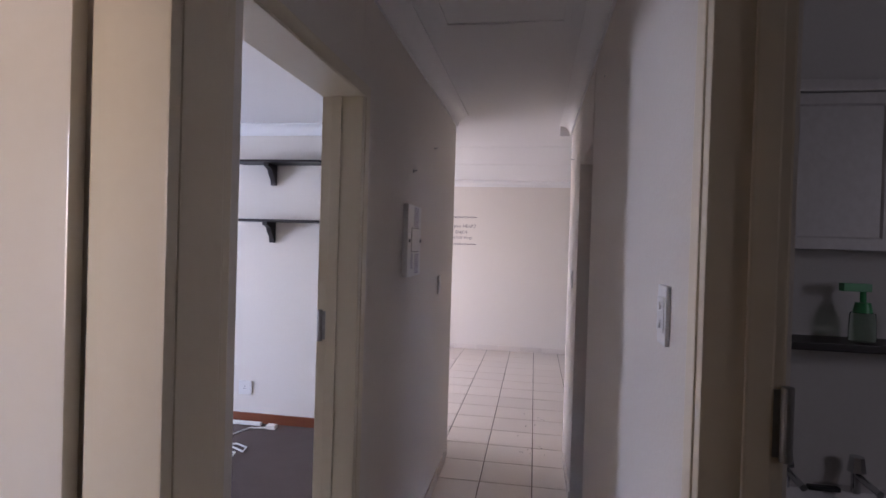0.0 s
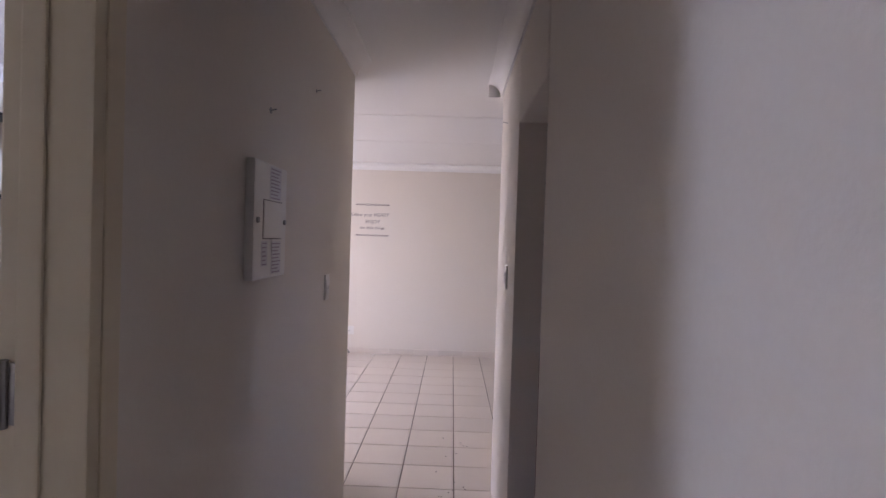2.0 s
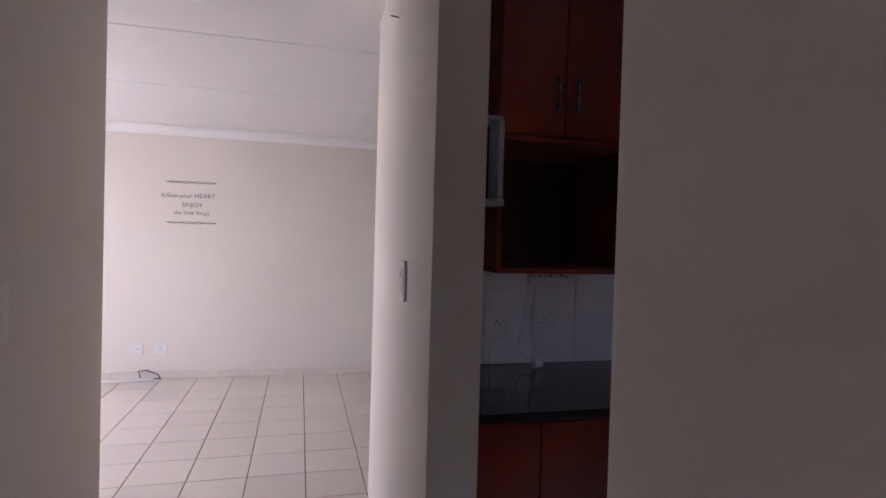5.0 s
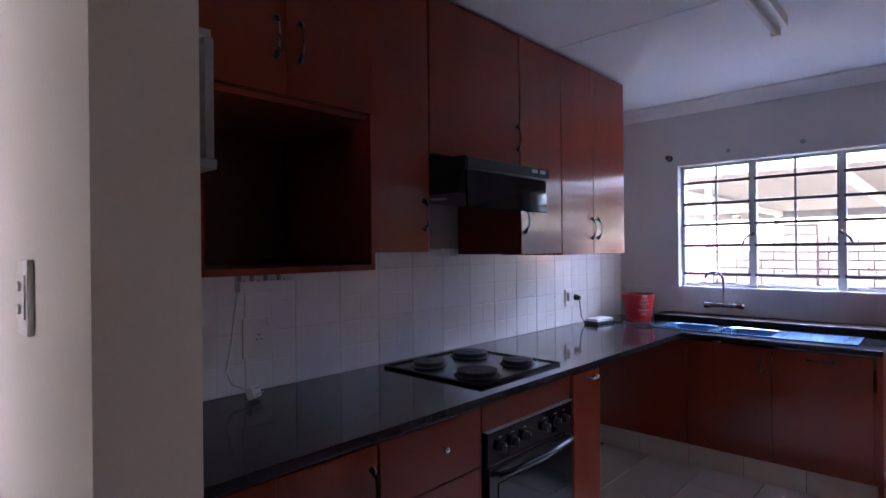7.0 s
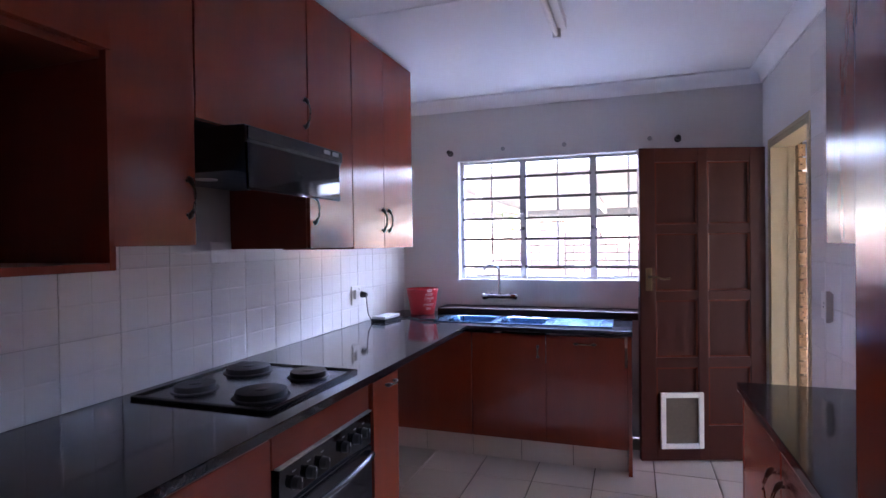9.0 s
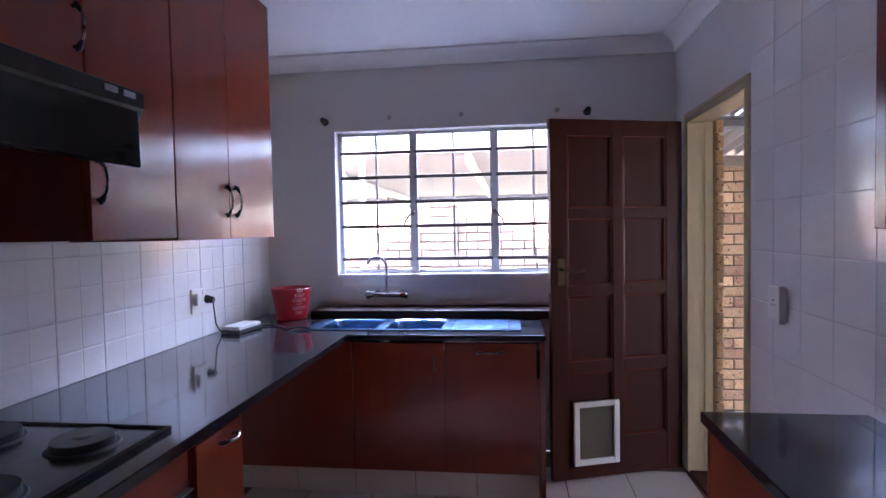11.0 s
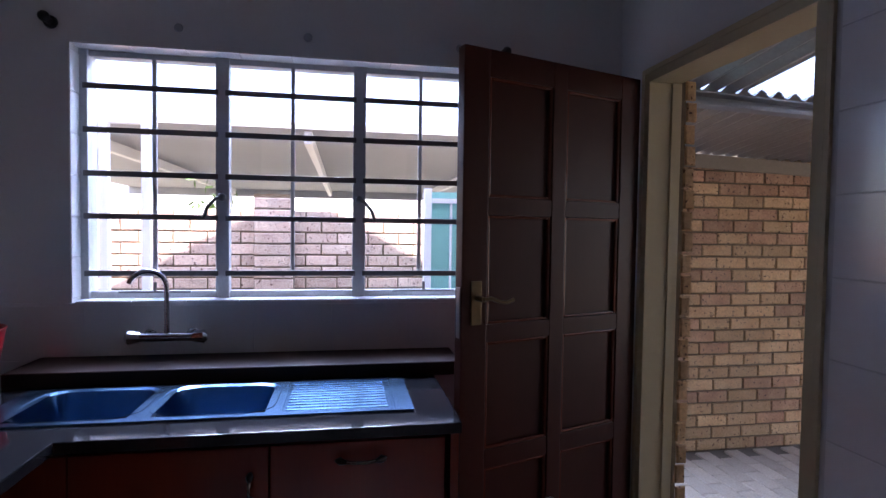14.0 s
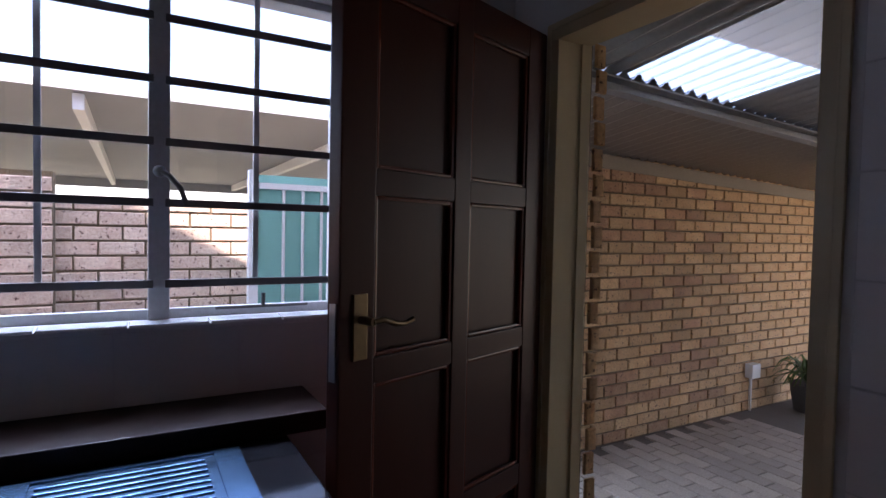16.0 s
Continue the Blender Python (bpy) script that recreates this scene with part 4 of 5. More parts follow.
# ---- small kitchen things ----
def socket(name, label, m, w, h, holes, switches=0):
    s = thing(name, label, "socket")
    s.matrix_world = m      # face towards +y of its own axes
    bpart("plate", (-w / 2, w / 2, 0.0005, 0.012, -h / 2, h / 2), WHITEP, s, bevel=0.004)
    for x, z in holes:
        bm = bmesh.new()
        for dx, dz, r in ((0, 0.011, 0.0045), (-0.0095, -0.008, 0.0036), (0.0095, -0.008, 0.0036)):
            cyl(bm, (x + dx, 0.0115, z + dz), (x + dx, 0.0128, z + dz), r, seg=10)
        part("pin_holes", bm, BLACKPLASTIC, s, "dark pin holes")
    for i in range(switches):
        bpart("rocker", (-w / 2 + 0.016 + i * 0.03, -w / 2 + 0.034 + i * 0.03, 0.012, 0.0165, h / 2 - 0.036, h / 2 - 0.012), WHITEP, s, bevel=0.002)
    return s


NORTH = Matrix.Rotation(math.pi, 4, "Z")
def on_cooker_wall(x, z): return Matrix.Translation((x, YL - 0.012, z)) @ NORTH
def on_far_wall(x, z): return Matrix.Translation((x, LY - 0.001, z)) @ NORTH


socket("wall_socket", "white wall socket with a charger beside it", on_cooker_wall(0.935, 1.10), 0.135, 0.155, [(0, 0)])
socket("wall_socket", "white single wall socket plate on the tiles", on_cooker_wall(1.19, 1.108), 0.135, 0.160, [(0.0, 0.0)], 1)
mp = socket("multi_plug", "white four-way plug strip under the cabinet", on_cooker_wall(1.22, 1.335), 0.25, 0.085, [(-0.09, -0.012), (-0.03, -0.012), (0.03, -0.012), (0.09, -0.012)], 0)
bpart("housing", (-0.122, 0.122, 0.0125, 0.040, -0.040, 0.000), WHITEP, mp, "raised white socket housing", 0.005)
for x in (-0.06, 0.0, 0.06, 0.112):
    bpart("rocker", (x - 0.007, x + 0.007, 0.012, 0.02, 0.0, 0.036), GREYP, mp, "grey rocker switch", 0.002)
sk = socket("wall_socket", "white wall socket with a black plug in it", on_cooker_wall(3.645, 1.09), 0.125, 0.125, [(0.02, 0.0)], 1)
bpart("switch", (0.028, 0.05, 0.012, 0.035, -0.02, 0.04), WHITEP, sk, bevel=0.004)
plug = thing("plug", "black plug on a thin lead in the wall socket", "plug")
bm = bmesh.new()
cyl(bm, (3.715, YL - 0.02, 1.09), (3.715, YL - 0.065, 1.085), 0.024, 0.016, 12)
part("plug_body", bm, BLACKPLASTIC, plug, bevel=0.002, smooth=True)
bm = bmesh.new()
tube(bm, [(3.715, YL - 0.06, 1.08), (3.716, YL - 0.065, 1.02), (3.722, YL - 0.07, 0.95), (3.745, YL - 0.085, 0.905), (3.775, YL - 0.10, 0.895), (3.81, YL - 0.11, 0.898)], 0.0035, 8)
part("lead", bm, BLACKPLASTIC, plug, smooth=True)
rt = thing("router", "white and black router box on the worktop", "router")
rm = pose(3.865, 4.745, CT, 0, 0, -8)
rt.matrix_world = rm
bpart("base", (-0.105, 0.105, -0.06, 0.06, 0.001, 0.022), BLACKPLASTIC, rt, bevel=0.006)
bpart("cover", (-0.10, 0.10, -0.055, 0.055, 0.0225, 0.042), WHITEP, rt, bevel=0.007)
cb = thing("cable", "loose black cable lying on the worktop", "cable")
bm = bmesh.new()
tube(bm, [(3.97, 4.71, CT + 0.006), (4.02, 4.64, CT + 0.006), (3.97, 4.56, CT + 0.006), (3.90, 4.50, CT + 0.008), (3.93, 4.43, CT + 0.012), (3.90, 4.36, CT + 0.013), (3.87, 4.42, CT + 0.009), (3.84, 4.46, CT + 0.006)], 0.0045, 8)
part("cable_run", bm, BLACKPLASTIC, cb, smooth=True)
ch = thing("charger_lead", "white plug and lead hanging to the worktop", "lead")
bm = bmesh.new()
tube(bm, [(1.10, YL - 0.03, 1.295), (1.085, YL - 0.03, 1.20), (1.07, YL - 0.035, 1.10), (1.045, YL - 0.04, 1.00), (1.06, YL - 0.06, 0.945), (1.10, YL - 0.10, 0.925)], 0.0045, 8)
part("lead", bm, WHITEP, ch, smooth=True)
bm = bmesh.new()
box(bm, -0.025, 0.025, -0.022, 0.022, 0.0, 0.03)
for dx, dy in ((0, 0.012), (-0.01, -0.01), (0.01, -0.01)):
    cyl(bm, (dx, dy, 0.028), (dx, dy, 0.05), 0.003, seg=8)
p = part("plug_body", bm, WHITEP, ch, "white three-pin plug", 0.004)
p.matrix_local = pose(1.10, YL - 0.12, CT + 0.024, 70, 0, 30)

# red bucket
bk = thing("bucket", "red enamel bucket with a white printed crown and words", "bucket")
BKX, BKY = 4.285, 4.628
bm = bmesh.new()
r0, r1, hb = 0.092, 0.124, 0.192
rings = []
for r, z in ((r0 - 0.006, CT + 0.006), (r0, CT + 0.001), (r0 + 0.001, CT + 0.006), (r1, CT + hb), (r1 + 0.004, CT + hb + 0.003), (r1 + 0.001, CT + hb + 0.006), (r1 - 0.003, CT + hb), (r0 - 0.002, CT + 0.008)):
    rings.append([bm.verts.new((BKX + r * math.cos(k * math.pi / 20), BKY + r * math.sin(k * math.pi / 20), z)) for k in range(40)])
for a, b in zip(rings, rings[1:]):
    for k in range(40):
        bm.faces.new((a[k], a[(k + 1) % 40], b[(k + 1) % 40], b[k]))
bm.faces.new(rings[-1])
bm.faces.new(rings[0][::-1])
bmesh.ops.recalc_face_normals(bm, faces=bm.faces[:])
part("shell", bm, REDMETAL, bk, smooth=True)


def words(text, size, m, mat, parent, name="lettering", label="", align="CENTER"):
    """Raised lettering in the built-in font, turned into a mesh."""
    cu = bpy.data.curves.new("text", "FONT")
    cu.body, cu.size, cu.align_x, cu.extrude = text, size, align, 0.0004
    tmp = new("text", cu)
    bpy.context.view_layer.update()
    me = bpy.data.meshes.new_from_object(tmp.evaluated_get(bpy.context.evaluated_depsgraph_get()))
    bpy.data.objects.remove(tmp)
    me.materials.clear()
    me.materials.append(mat)
    ob = new(name, me)
    if parent is not None:
        ob.parent = parent
    ob.matrix_local = m
    return tagged(ob, label) if label else ob


face = radians(226)    # the printed side looks back into the kitchen
tilt = math.degrees(math.atan2(r1 - r0, hb))
for text, z, s in (("KEEP", 0.148, 0.030), ("CALM", 0.118, 0.030), ("AND", 0.098, 0.016), ("CARRY", 0.070, 0.027), ("ON", 0.041, 0.027)):
    r = r0 + (r1 - r0) * z / hb + 0.004
    words(text, s, Matrix.Translation((BKX + r * math.cos(face), BKY + r * math.sin(face), CT + z)) @ Matrix.Rotation(face + math.pi / 2, 4, "Z") @ Matrix.Rotation(radians(90 + tilt), 4, "X"), PRINTW, bk)
bm = bmesh.new()
rz = r0 + (r1 - r0) * 0.185 / hb + 0.003
box(bm, -0.018, 0.018, -0.0008, 0.0008, 0, 0.006)
for x, hh in ((-0.014, 0.018), (0, 0.024), (0.014, 0.018)):
    box(bm, x - 0.004, x + 0.004, -0.0008, 0.0008, 0.006, hh)
p = part("crown_print", bm, PRINTW, bk)
p.matrix_local = Matrix.Translation((BKX + rz * math.cos(face), BKY + rz * math.sin(face), CT + 0.178)) @ Matrix.Rotation(face + math.pi / 2, 4, "Z") @ Matrix.Rotation(radians(tilt), 4, "X")

# right wall socket with its switch block
s = socket("wall_socket", "white wall socket with a tall switch block on the tiles", pose(3.185, YR + 0.012, 1.135), 0.125, 0.125, [(0.02, 0.0)])
bpart("switch_block", (-0.066, -0.040, 0.008, 0.030, -0.07, 0.072), WHITEP, s, bevel=0.006)

# curtain rail brackets and plugs above the window
for y, z in ((4.457, 2.157), (2.765, 2.152)):
    b = thing("curtain_bracket", "small dark wooden curtain rail bracket on the wall", "bracket", "curtain brackets")
    bm = bmesh.new()
    cyl(bm, (XW - 0.001, y, z), (XW - 0.012, y, z), 0.024, 0.022, 16)
    cyl(bm, (XW - 0.012, y, z), (XW - 0.045, y, z), 0.012)
    ball(bm, (XW - 0.05, y, z + 0.004), 0.019)
    part("bracket_body", bm, SHELFWOOD, b, smooth=True)
for y in (4.027, 3.555, 2.95):
    b = thing("wall_plug", "old filler patch round a screw hole", "patch", "wall plugs")
    bm = bmesh.new()
    cyl(bm, (XW - 0.0005, y, 2.17), (XW - 0.004, y, 2.17), 0.017, 0.014, 12)
    part("patch", bm, GREYP, b, smooth=True)

# fluorescent lamp, off
fl = thing("fluorescent_lamp", "white fluorescent tube batten on the ceiling, switched off", "lamp")
bpart("batten", (1.95, 3.19, 3.385, 3.465, H - 0.055, H - 0.001), WHITEP, fl, bevel=0.006)
for x in (1.95, 3.145):
    bpart("tube_holder", (x, x + 0.025, 3.412, 3.452, H - 0.10, H - 0.055), WHITEP, fl, bevel=0.004)
bm = bmesh.new()
cyl(bm, (1.975, 3.432, H - 0.082), (3.145, 3.432, H - 0.082), 0.013)
part("tube", bm, WHITEP, fl, "white glass tube", smooth=True)

# white wall rack on the kitchen side of the stub wall
st = thing("wall_rack", "grey open wall rack hung beside the niche", "rack")
bpart("back_panel", (XRK + 0.0015, XRK + 0.034, 3.87, 3.965, 1.635, 1.88), GREYP, st, bevel=0.002)
bpart("shelf", (XRK + 0.034, 0.575, 3.87, 3.965, 1.620, 1.640), GREYP, st, bevel=0.003)
bpart("top", (XRK + 0.034, 0.565, 3.87, 3.965, 1.88, 1.895), GREYP, st, bevel=0.003)
for y in (3.935,):
    bpart("upright", (0.552, 0.570, y - 0.065, y + 0.026, 1.640, 1.88), GREYP, st, bevel=0.003)

# ---- corridor things ----
def light_switch(label, m, w, h, rockers):
    s = thing("light_switch", label, "light switch", "light switches")
    s.matrix_world = m
    bpart("plate", (-w / 2, w / 2, 0.0005, 0.010, -h / 2, h / 2), WHITEP, s, bevel=0.004)
    bpart("insert", (-w / 2 + 0.008, w / 2 - 0.008, 0.010, 0.0125, -h * 0.28, h * 0.3), WHITEP, s, bevel=0.001)
    for z in rockers:
        bm = bmesh.new()
        cyl(bm, (0, 0.0125, z), (0, 0.016, z), 0.0085, 0.0075, 20)
        part("rocker", bm, WHITEP, s, smooth=True)
    return s


WEST = Matrix.Rotation(radians(90), 4, "Z")    # faces -x
EAST = Matrix.Rotation(radians(-90), 4, "Z")   # faces +x
light_switch("white two-lever light switch on the cream wall", Matrix.Translation((XR, 1.19, 1.476)) @ WEST, 0.072, 0.118, (0.018, -0.018))
light_switch("white light switch on the stub wall", Matrix.Translation((XR, 3.865, 1.388)) @ WEST, 0.072, 0.118, (0.018, -0.018))
light_switch("white light switch on the corridor wall", Matrix.Translation((XL, 3.54, 1.337)) @ EAST, 0.072, 0.118, (0.0,))

db = thing("distribution_board", "white electrical distribution board cover with printed lists", "distribution board")
db.matrix_world = Matrix.Translation((XL, 2.675, 1.614)) @ EAST
bpart("cover", (-0.148, 0.148, 0.0005, 0.028, -0.174, 0.174), WHITEP, db, bevel=0.008)
bpart("door_panel", (-0.092, 0.072, 0.028, 0.031, -0.052, 0.060), WHITEP, db, bevel=0.002)
# shade of the gap round the inner door, laid on as dark strips
for d in ((-0.096, 0.076, 0.060, 0.063), (-0.096, 0.076, -0.055, -0.052), (-0.096, -0.092, -0.052, 0.060), (0.072, 0.076, -0.052, 0.060)):
    bpart("gap_shade", (d[0], d[1], 0.0281, 0.0288, d[2], d[3]), PRINTD, db, "dark strip for the shaded gap round the inner door")
for x, z, w, h in ((-0.032, 0.116, 0.105, 0.100), (-0.050, -0.112, 0.090, 0.100), (0.058, -0.098, 0.050, 0.075)):
    lst = bpart("printed_list", (x - w / 2, x + w / 2, 0.0282, 0.029, z - h / 2, z + h / 2), PAPER, db, "paper list of circuits")
    n = int(h / 0.011)
    for i in range(n):
        zz = z + h / 2 - 0.007 - i * (h - 0.012) / max(n - 1, 1)
        bpart("print_bar", (x - w / 2 + 0.006 + (i * 7 % 5) * w * 0.06, x + w / 2 - 0.006, 0.029, 0.0294, zz - 0.0018, zz + 0.0018), PRINTV, lst)
for x in (-0.122, 0.122):
    bm = bmesh.new()
    cyl(bm, (x, 0.028, 0.0), (x, 0.034, 0.0), 0.009, 0.008, 16)
    part("screw", bm, GREYP, db, "dark plastic screw", smooth=True)
for x, y, z, r in ((XL, 2.722, 1.963, 0.010), (XL, 3.278, 2.175, 0.007), (XR - 0.003, 2.363, 2.31, 0.004)):
    n = thing("nail", "small nail and filler spot in the corridor wall", "nail", "nails")
    bm = bmesh.new()
    cyl(bm, (x, y, z), (x + 0.02, y, z + 0.004), 0.0022, seg=8)
    cyl(bm, (x + 0.0005, y, z), (x + 0.003, y, z), r, seg=12)
    part("pin", bm, GREYP, n, smooth=True)
n = thing("nail", "small nail standing out of the stub wall", "nail", "nails")
bm = bmesh.new()
cyl(bm, (XR, 4.09, 2.24), (XR - 0.028, 4.09, 2.243), 0.0024, seg=8)
part("pin", bm, GREYP, n)

# ---- living room ----
skirt = tagged(new("baseboard"), "cream tile skirting along the living room wall", "skirting", "", "structure")
sm = slab_mesh("skirting_tile", 0.328, 0.010, 0.075, TILE)
for i in range(24):
    piece("tile", sm, (-3.33 + i * 0.333, LY - 0.006, 0.038), skirt)
for y0, y1, x, ry in ((2.0, YE, XL + 0.006, 0), (0.99, 2.75, XR - 0.006, 0), (3.53, 4.46, XR - 0.006, 0)):
    n = int((y1 - y0) / 0.333)
    for i in range(n):
        piece("tile", sm, (x, y0 + 0.17 + i * 0.333, 0.038), skirt, (0, 0, math.pi / 2))

quote = thing("wall_lettering", "dark grey lettering stuck on the living room wall", "lettering")
QX = -1.115
QR = Matrix.Rotation(math.pi, 4, "Z") @ Matrix.Rotation(radians(90), 4, "X")
QF = Matrix.Rotation(radians(90), 4, "X")
for text, x, z, s, al in (("follow your", -1.115, 1.862, 0.062, "RIGHT"), ("HEART", -1.095, 1.862, 0.066, "LEFT"), ("ENJOY", QX + 0.005, 1.768, 0.066, "CENTER"), ("the little things", QX, 1.690, 0.056, "CENTER")):
    words(text, s, Matrix.Translation((x, LY - 0.003, z)) @ QF, PRINTD, quote, align=al)
for z in (2.02, 1.605):
    for ph in (0, math.pi):
        bm = bmesh.new()
        tube(bm, [(QX - 0.235 + 0.47 * t / 40, LY - 0.003, z + 0.011 * math.sin(t / 40 * 4 * math.pi + ph) * (0.35 + 0.65 * abs(math.sin(t / 40 * math.pi)))) for t in range(41)], 0.0035, 6)
        part("flourish", bm, PRINTD, quote, "thin drawn flourish")
socket("wall_socket", "white wall socket low on the living room wall", on_far_wall(-1.61, 0.315), 0.125, 0.115, [(-0.02, 0.0)], 1)
socket("wall_socket", "white aerial socket low on the living room wall", on_far_wall(-1.385, 0.31), 0.125, 0.115, [(0.0, 0.0)])
cb = thing("cable", "white trunking and dark cable lying along the skirting", "cable")
bm = bmesh.new()
tube(bm, [(-2.9, LY - 0.05, 0.012), (-2.3, LY - 0.06, 0.012), (-1.75, LY - 0.10, 0.012), (-1.42, LY - 0.10, 0.02)], 0.016, 8)
part("trunking", bm, WHITEP, cb, smooth=True)
bm = bmesh.new()
tube(bm, [(-1.42, LY - 0.1, 0.03), (-1.36, LY - 0.08, 0.02), (-1.40, LY - 0.05, 0.06), (-1.50, LY - 0.04, 0.10), (-1.58, LY - 0.03, 0.09), (-1.55, LY - 0.06, 0.03)], 0.006, 8)
part("cable_end", bm, BLACKPLASTIC, cb, "dark cable end", smooth=True)
cr = random.Random(4)
for i in range(16):
    x, y = cr.uniform(-0.1, 0.16), cr.uniform(4.2, 5.4)
    g = thing("debris", "small dark crumb on the tiled floor", "debris", "crumbs")
    bm = bmesh.new()
    ball(bm, (x, y, 0.003), 0.0038, 6, (1.4, 0.8, 0.6))
    part("crumb", bm, SHELFWOOD, g)

# living room and bedroom windows that let the light in
def plain_window(name, label, x, y0, y1, z0, z1):
    w = tagged(new(name), label, "window", "", "structure")
    for a in ((y0, y0 + 0.05, z0, z1), (y1 - 0.05, y1, z0, z1), (y0 + 0.05, y1 - 0.05, z0, z0 + 0.05), (y0 + 0.05, y1 - 0.05, z1 - 0.05, z1), ((y0 + y1) / 2 - 0.025, (y0 + y1) / 2 + 0.025, z0 + 0.05, z1 - 0.05)):
        bpart("frame", (x - 0.03, x + 0.03, *a), IRON, w, bevel=0.003)
    p = bpart("pane", (x - 0.004, x + 0.004, y0 + 0.05, y1 - 0.05, z0 + 0.05, z1 - 0.05), GLASS, w)
    p.visible_shadow = False


plain_window("window_2", "wide steel living room window", -3.56, 5.3, 7.7, 0.3, 2.4)
plain_window("window_3", "steel bedroom window", -6.36, 1.90, 3.60, 0.9, 2.1)

# ---- bedroom ----
BY = 4.45


def bracket_shelf(x0, x1, z, bx, sag=0.0):
    s = thing("wall_shelf", "near-black wooden shelf on a scrolled bracket", "shelf", "bedroom shelves")
    bm = bmesh.new()
    prism(bm, [(x0 + 0.03, BY - 0.002), (x1 - 0.03, BY - 0.002), (x1, BY - 0.06), (x1 - 0.02, BY - 0.22), (x0 + 0.02, BY - 0.22), (x0, BY - 0.06)], "z", z, z + 0.018)
    part("board", bm, SHELFWOOD, s, bevel=0.003)
    for b in bx:
        bm = bmesh.new()
        out = [(BY - 0.002, z - 0.001), (BY - 0.002, z - 0.175), (BY - 0.03, z - 0.175), (BY - 0.036, z - 0.14), (BY - 0.05, z - 0.115), (BY - 0.08, z - 0.085), (BY - 0.095, z - 0.05), (BY - 0.13, z - 0.035), (BY - 0.16, z - 0.03), (BY - 0.165, z - 0.001)]
        prism(bm, out, "x", b - 0.022, b + 0.022)
        part("bracket", bm, SHELFWOOD, s, bevel=0.003)
    return s


for z in (2.235, 1.745):
    bracket_shelf(-2.52, -1.72, z, (-2.22,))
    bracket_shelf(-3.75, -2.72, z, (-2.96, -3.49))
socket("wall_socket", "white wall socket above the bedroom skirting", Matrix.Translation((-2.44, BY - 0.001, 0.302)) @ NORTH, 0.12, 0.12, [(0, 0)], 0)
cb = thing("cable", "white extension cable loosely coiled on the carpet", "cable")
bm = bmesh.new()
pts = [(-2.15, 4.33, 0.012), (-2.3, 4.28, 0.012), (-2.36, 4.12, 0.012), (-2.36, 3.95, 0.012)]
for k in range(22):
    a = k * 0.62
    pts.append((-2.24 + 0.15 * math.cos(a) + 0.02 * math.sin(k * 1.7), 3.80 + 0.13 * math.sin(a) - k * 0.012, 0.012 + 0.008 * (k % 3)))
tube(bm, pts, 0.007, 8)
part("cable_run", bm, WHITEP, cb, smooth=True)
bm = bmesh.new()
box(bm, -2.17, -2.09, 4.30, 4.36, 0.005, 0.04)
part("plug_body", bm, WHITEP, cb, bevel=0.008)
tr = thing("trunking", "white plastic strip lying along the bedroom skirting", "strip")
bpart("strip", (-3.2, -2.25, 4.36, 4.40, 0.005, 0.03), WHITEP, tr, bevel=0.004)

# ---- bathroom seen through its doorway ----
QY = 1.96
c = thing("bathroom_cabinet", "white panelled bathroom wall cabinet in shade", "cabinet")
bpart("body", (0.50, 1.80, QY - 0.14, QY - 0.002, 1.62, 2.08), BATHWHITE, c, bevel=0.003)
for x0, x1 in ((0.503, 1.025), (1.03, 1.41), (1.415, 1.797)):
    bm = bmesh.new()
    box(bm, x0, x1, QY - 0.158, QY - 0.141, 1.622, 2.078)
    f = [f for f in bm.faces if f.normal.y < -0.5]
    bmesh.ops.inset_region(bm, faces=f, thickness=0.045, depth=0)
    bmesh.ops.inset_region(bm, faces=f, thickness=0.008, depth=-0.006)
    part("door", bm, BATHWHITE, c)
bpart("cornice_board", (0.48, 1.82, QY - 0.17, QY - 0.002, 2.081, 2.115), BATHWHITE, c, bevel=0.004)
s_ = thing("bathroom_shelf", "dark wooden shelf under the bathroom cabinet", "shelf")
bpart("board", (0.47, 1.85, QY - 0.17, QY - 0.002, 1.325, 1.348), SHELFWOOD, s_, bevel=0.003)
b = thing("soap_bottle", "clear soap bottle with a green pump on the shelf", "bottle")
bm = bmesh.new()
cyl(bm, (0.985, 1.87, 1.349), (0.985, 1.87, 1.435), 0.036, 0.033, 20)
part("bottle_body", bm, SOAP, b, bevel=0.006, smooth=True)
bm = bmesh.new()
cyl(bm, (0.985, 1.87, 1.435), (0.985, 1.87, 1.465), 0.026, 0.020)
cyl(bm, (0.985, 1.87, 1.465), (0.985, 1.87, 1.50), 0.008)
box(bm, 0.925, 1.0, 1.855, 1.885, 1.498, 1.522)
part("pump", bm, GREENP, b, "green pump head", smooth=True)
b = thing("jar", "small glass jar with a metal lid on the shelf", "jar")
bm = bmesh.new()
cyl(bm, (1.09, 1.87, 1.349), (1.09, 1.87, 1.415), 0.034, 0.034, 20)
part("jar_body", bm, SOAP, b, bevel=0.005, smooth=True)
bm = bmesh.new()
cyl(bm, (1.09, 1.87, 1.4155), (1.09, 1.87, 1.435), 0.032, 0.030, 20)
part("lid", bm, CHROME, b, smooth=True)
v = thing("washbasin", "white washbasin with two chrome taps in shade", "washbasin")
bm = bmesh.new()
box(bm, 0.50, 1.75, 1.45, QY - 0.002, 0.74, 0.88)
f = [f for f in bm.faces if f.normal.z > 0.5]
bmesh.ops.inset_region(bm, faces=f, thickness=0.08, depth=0)
bmesh.ops.inset_region(bm, faces=f, thickness=0.03, depth=-0.09)
part("basin", bm, BATHWHITE, v, bevel=0.012, smooth=True)
bpart("pedestal", (0.75, 1.4, 1.55, QY - 0.01, 0.0, 0.739), BATHWHITE, v, bevel=0.02)
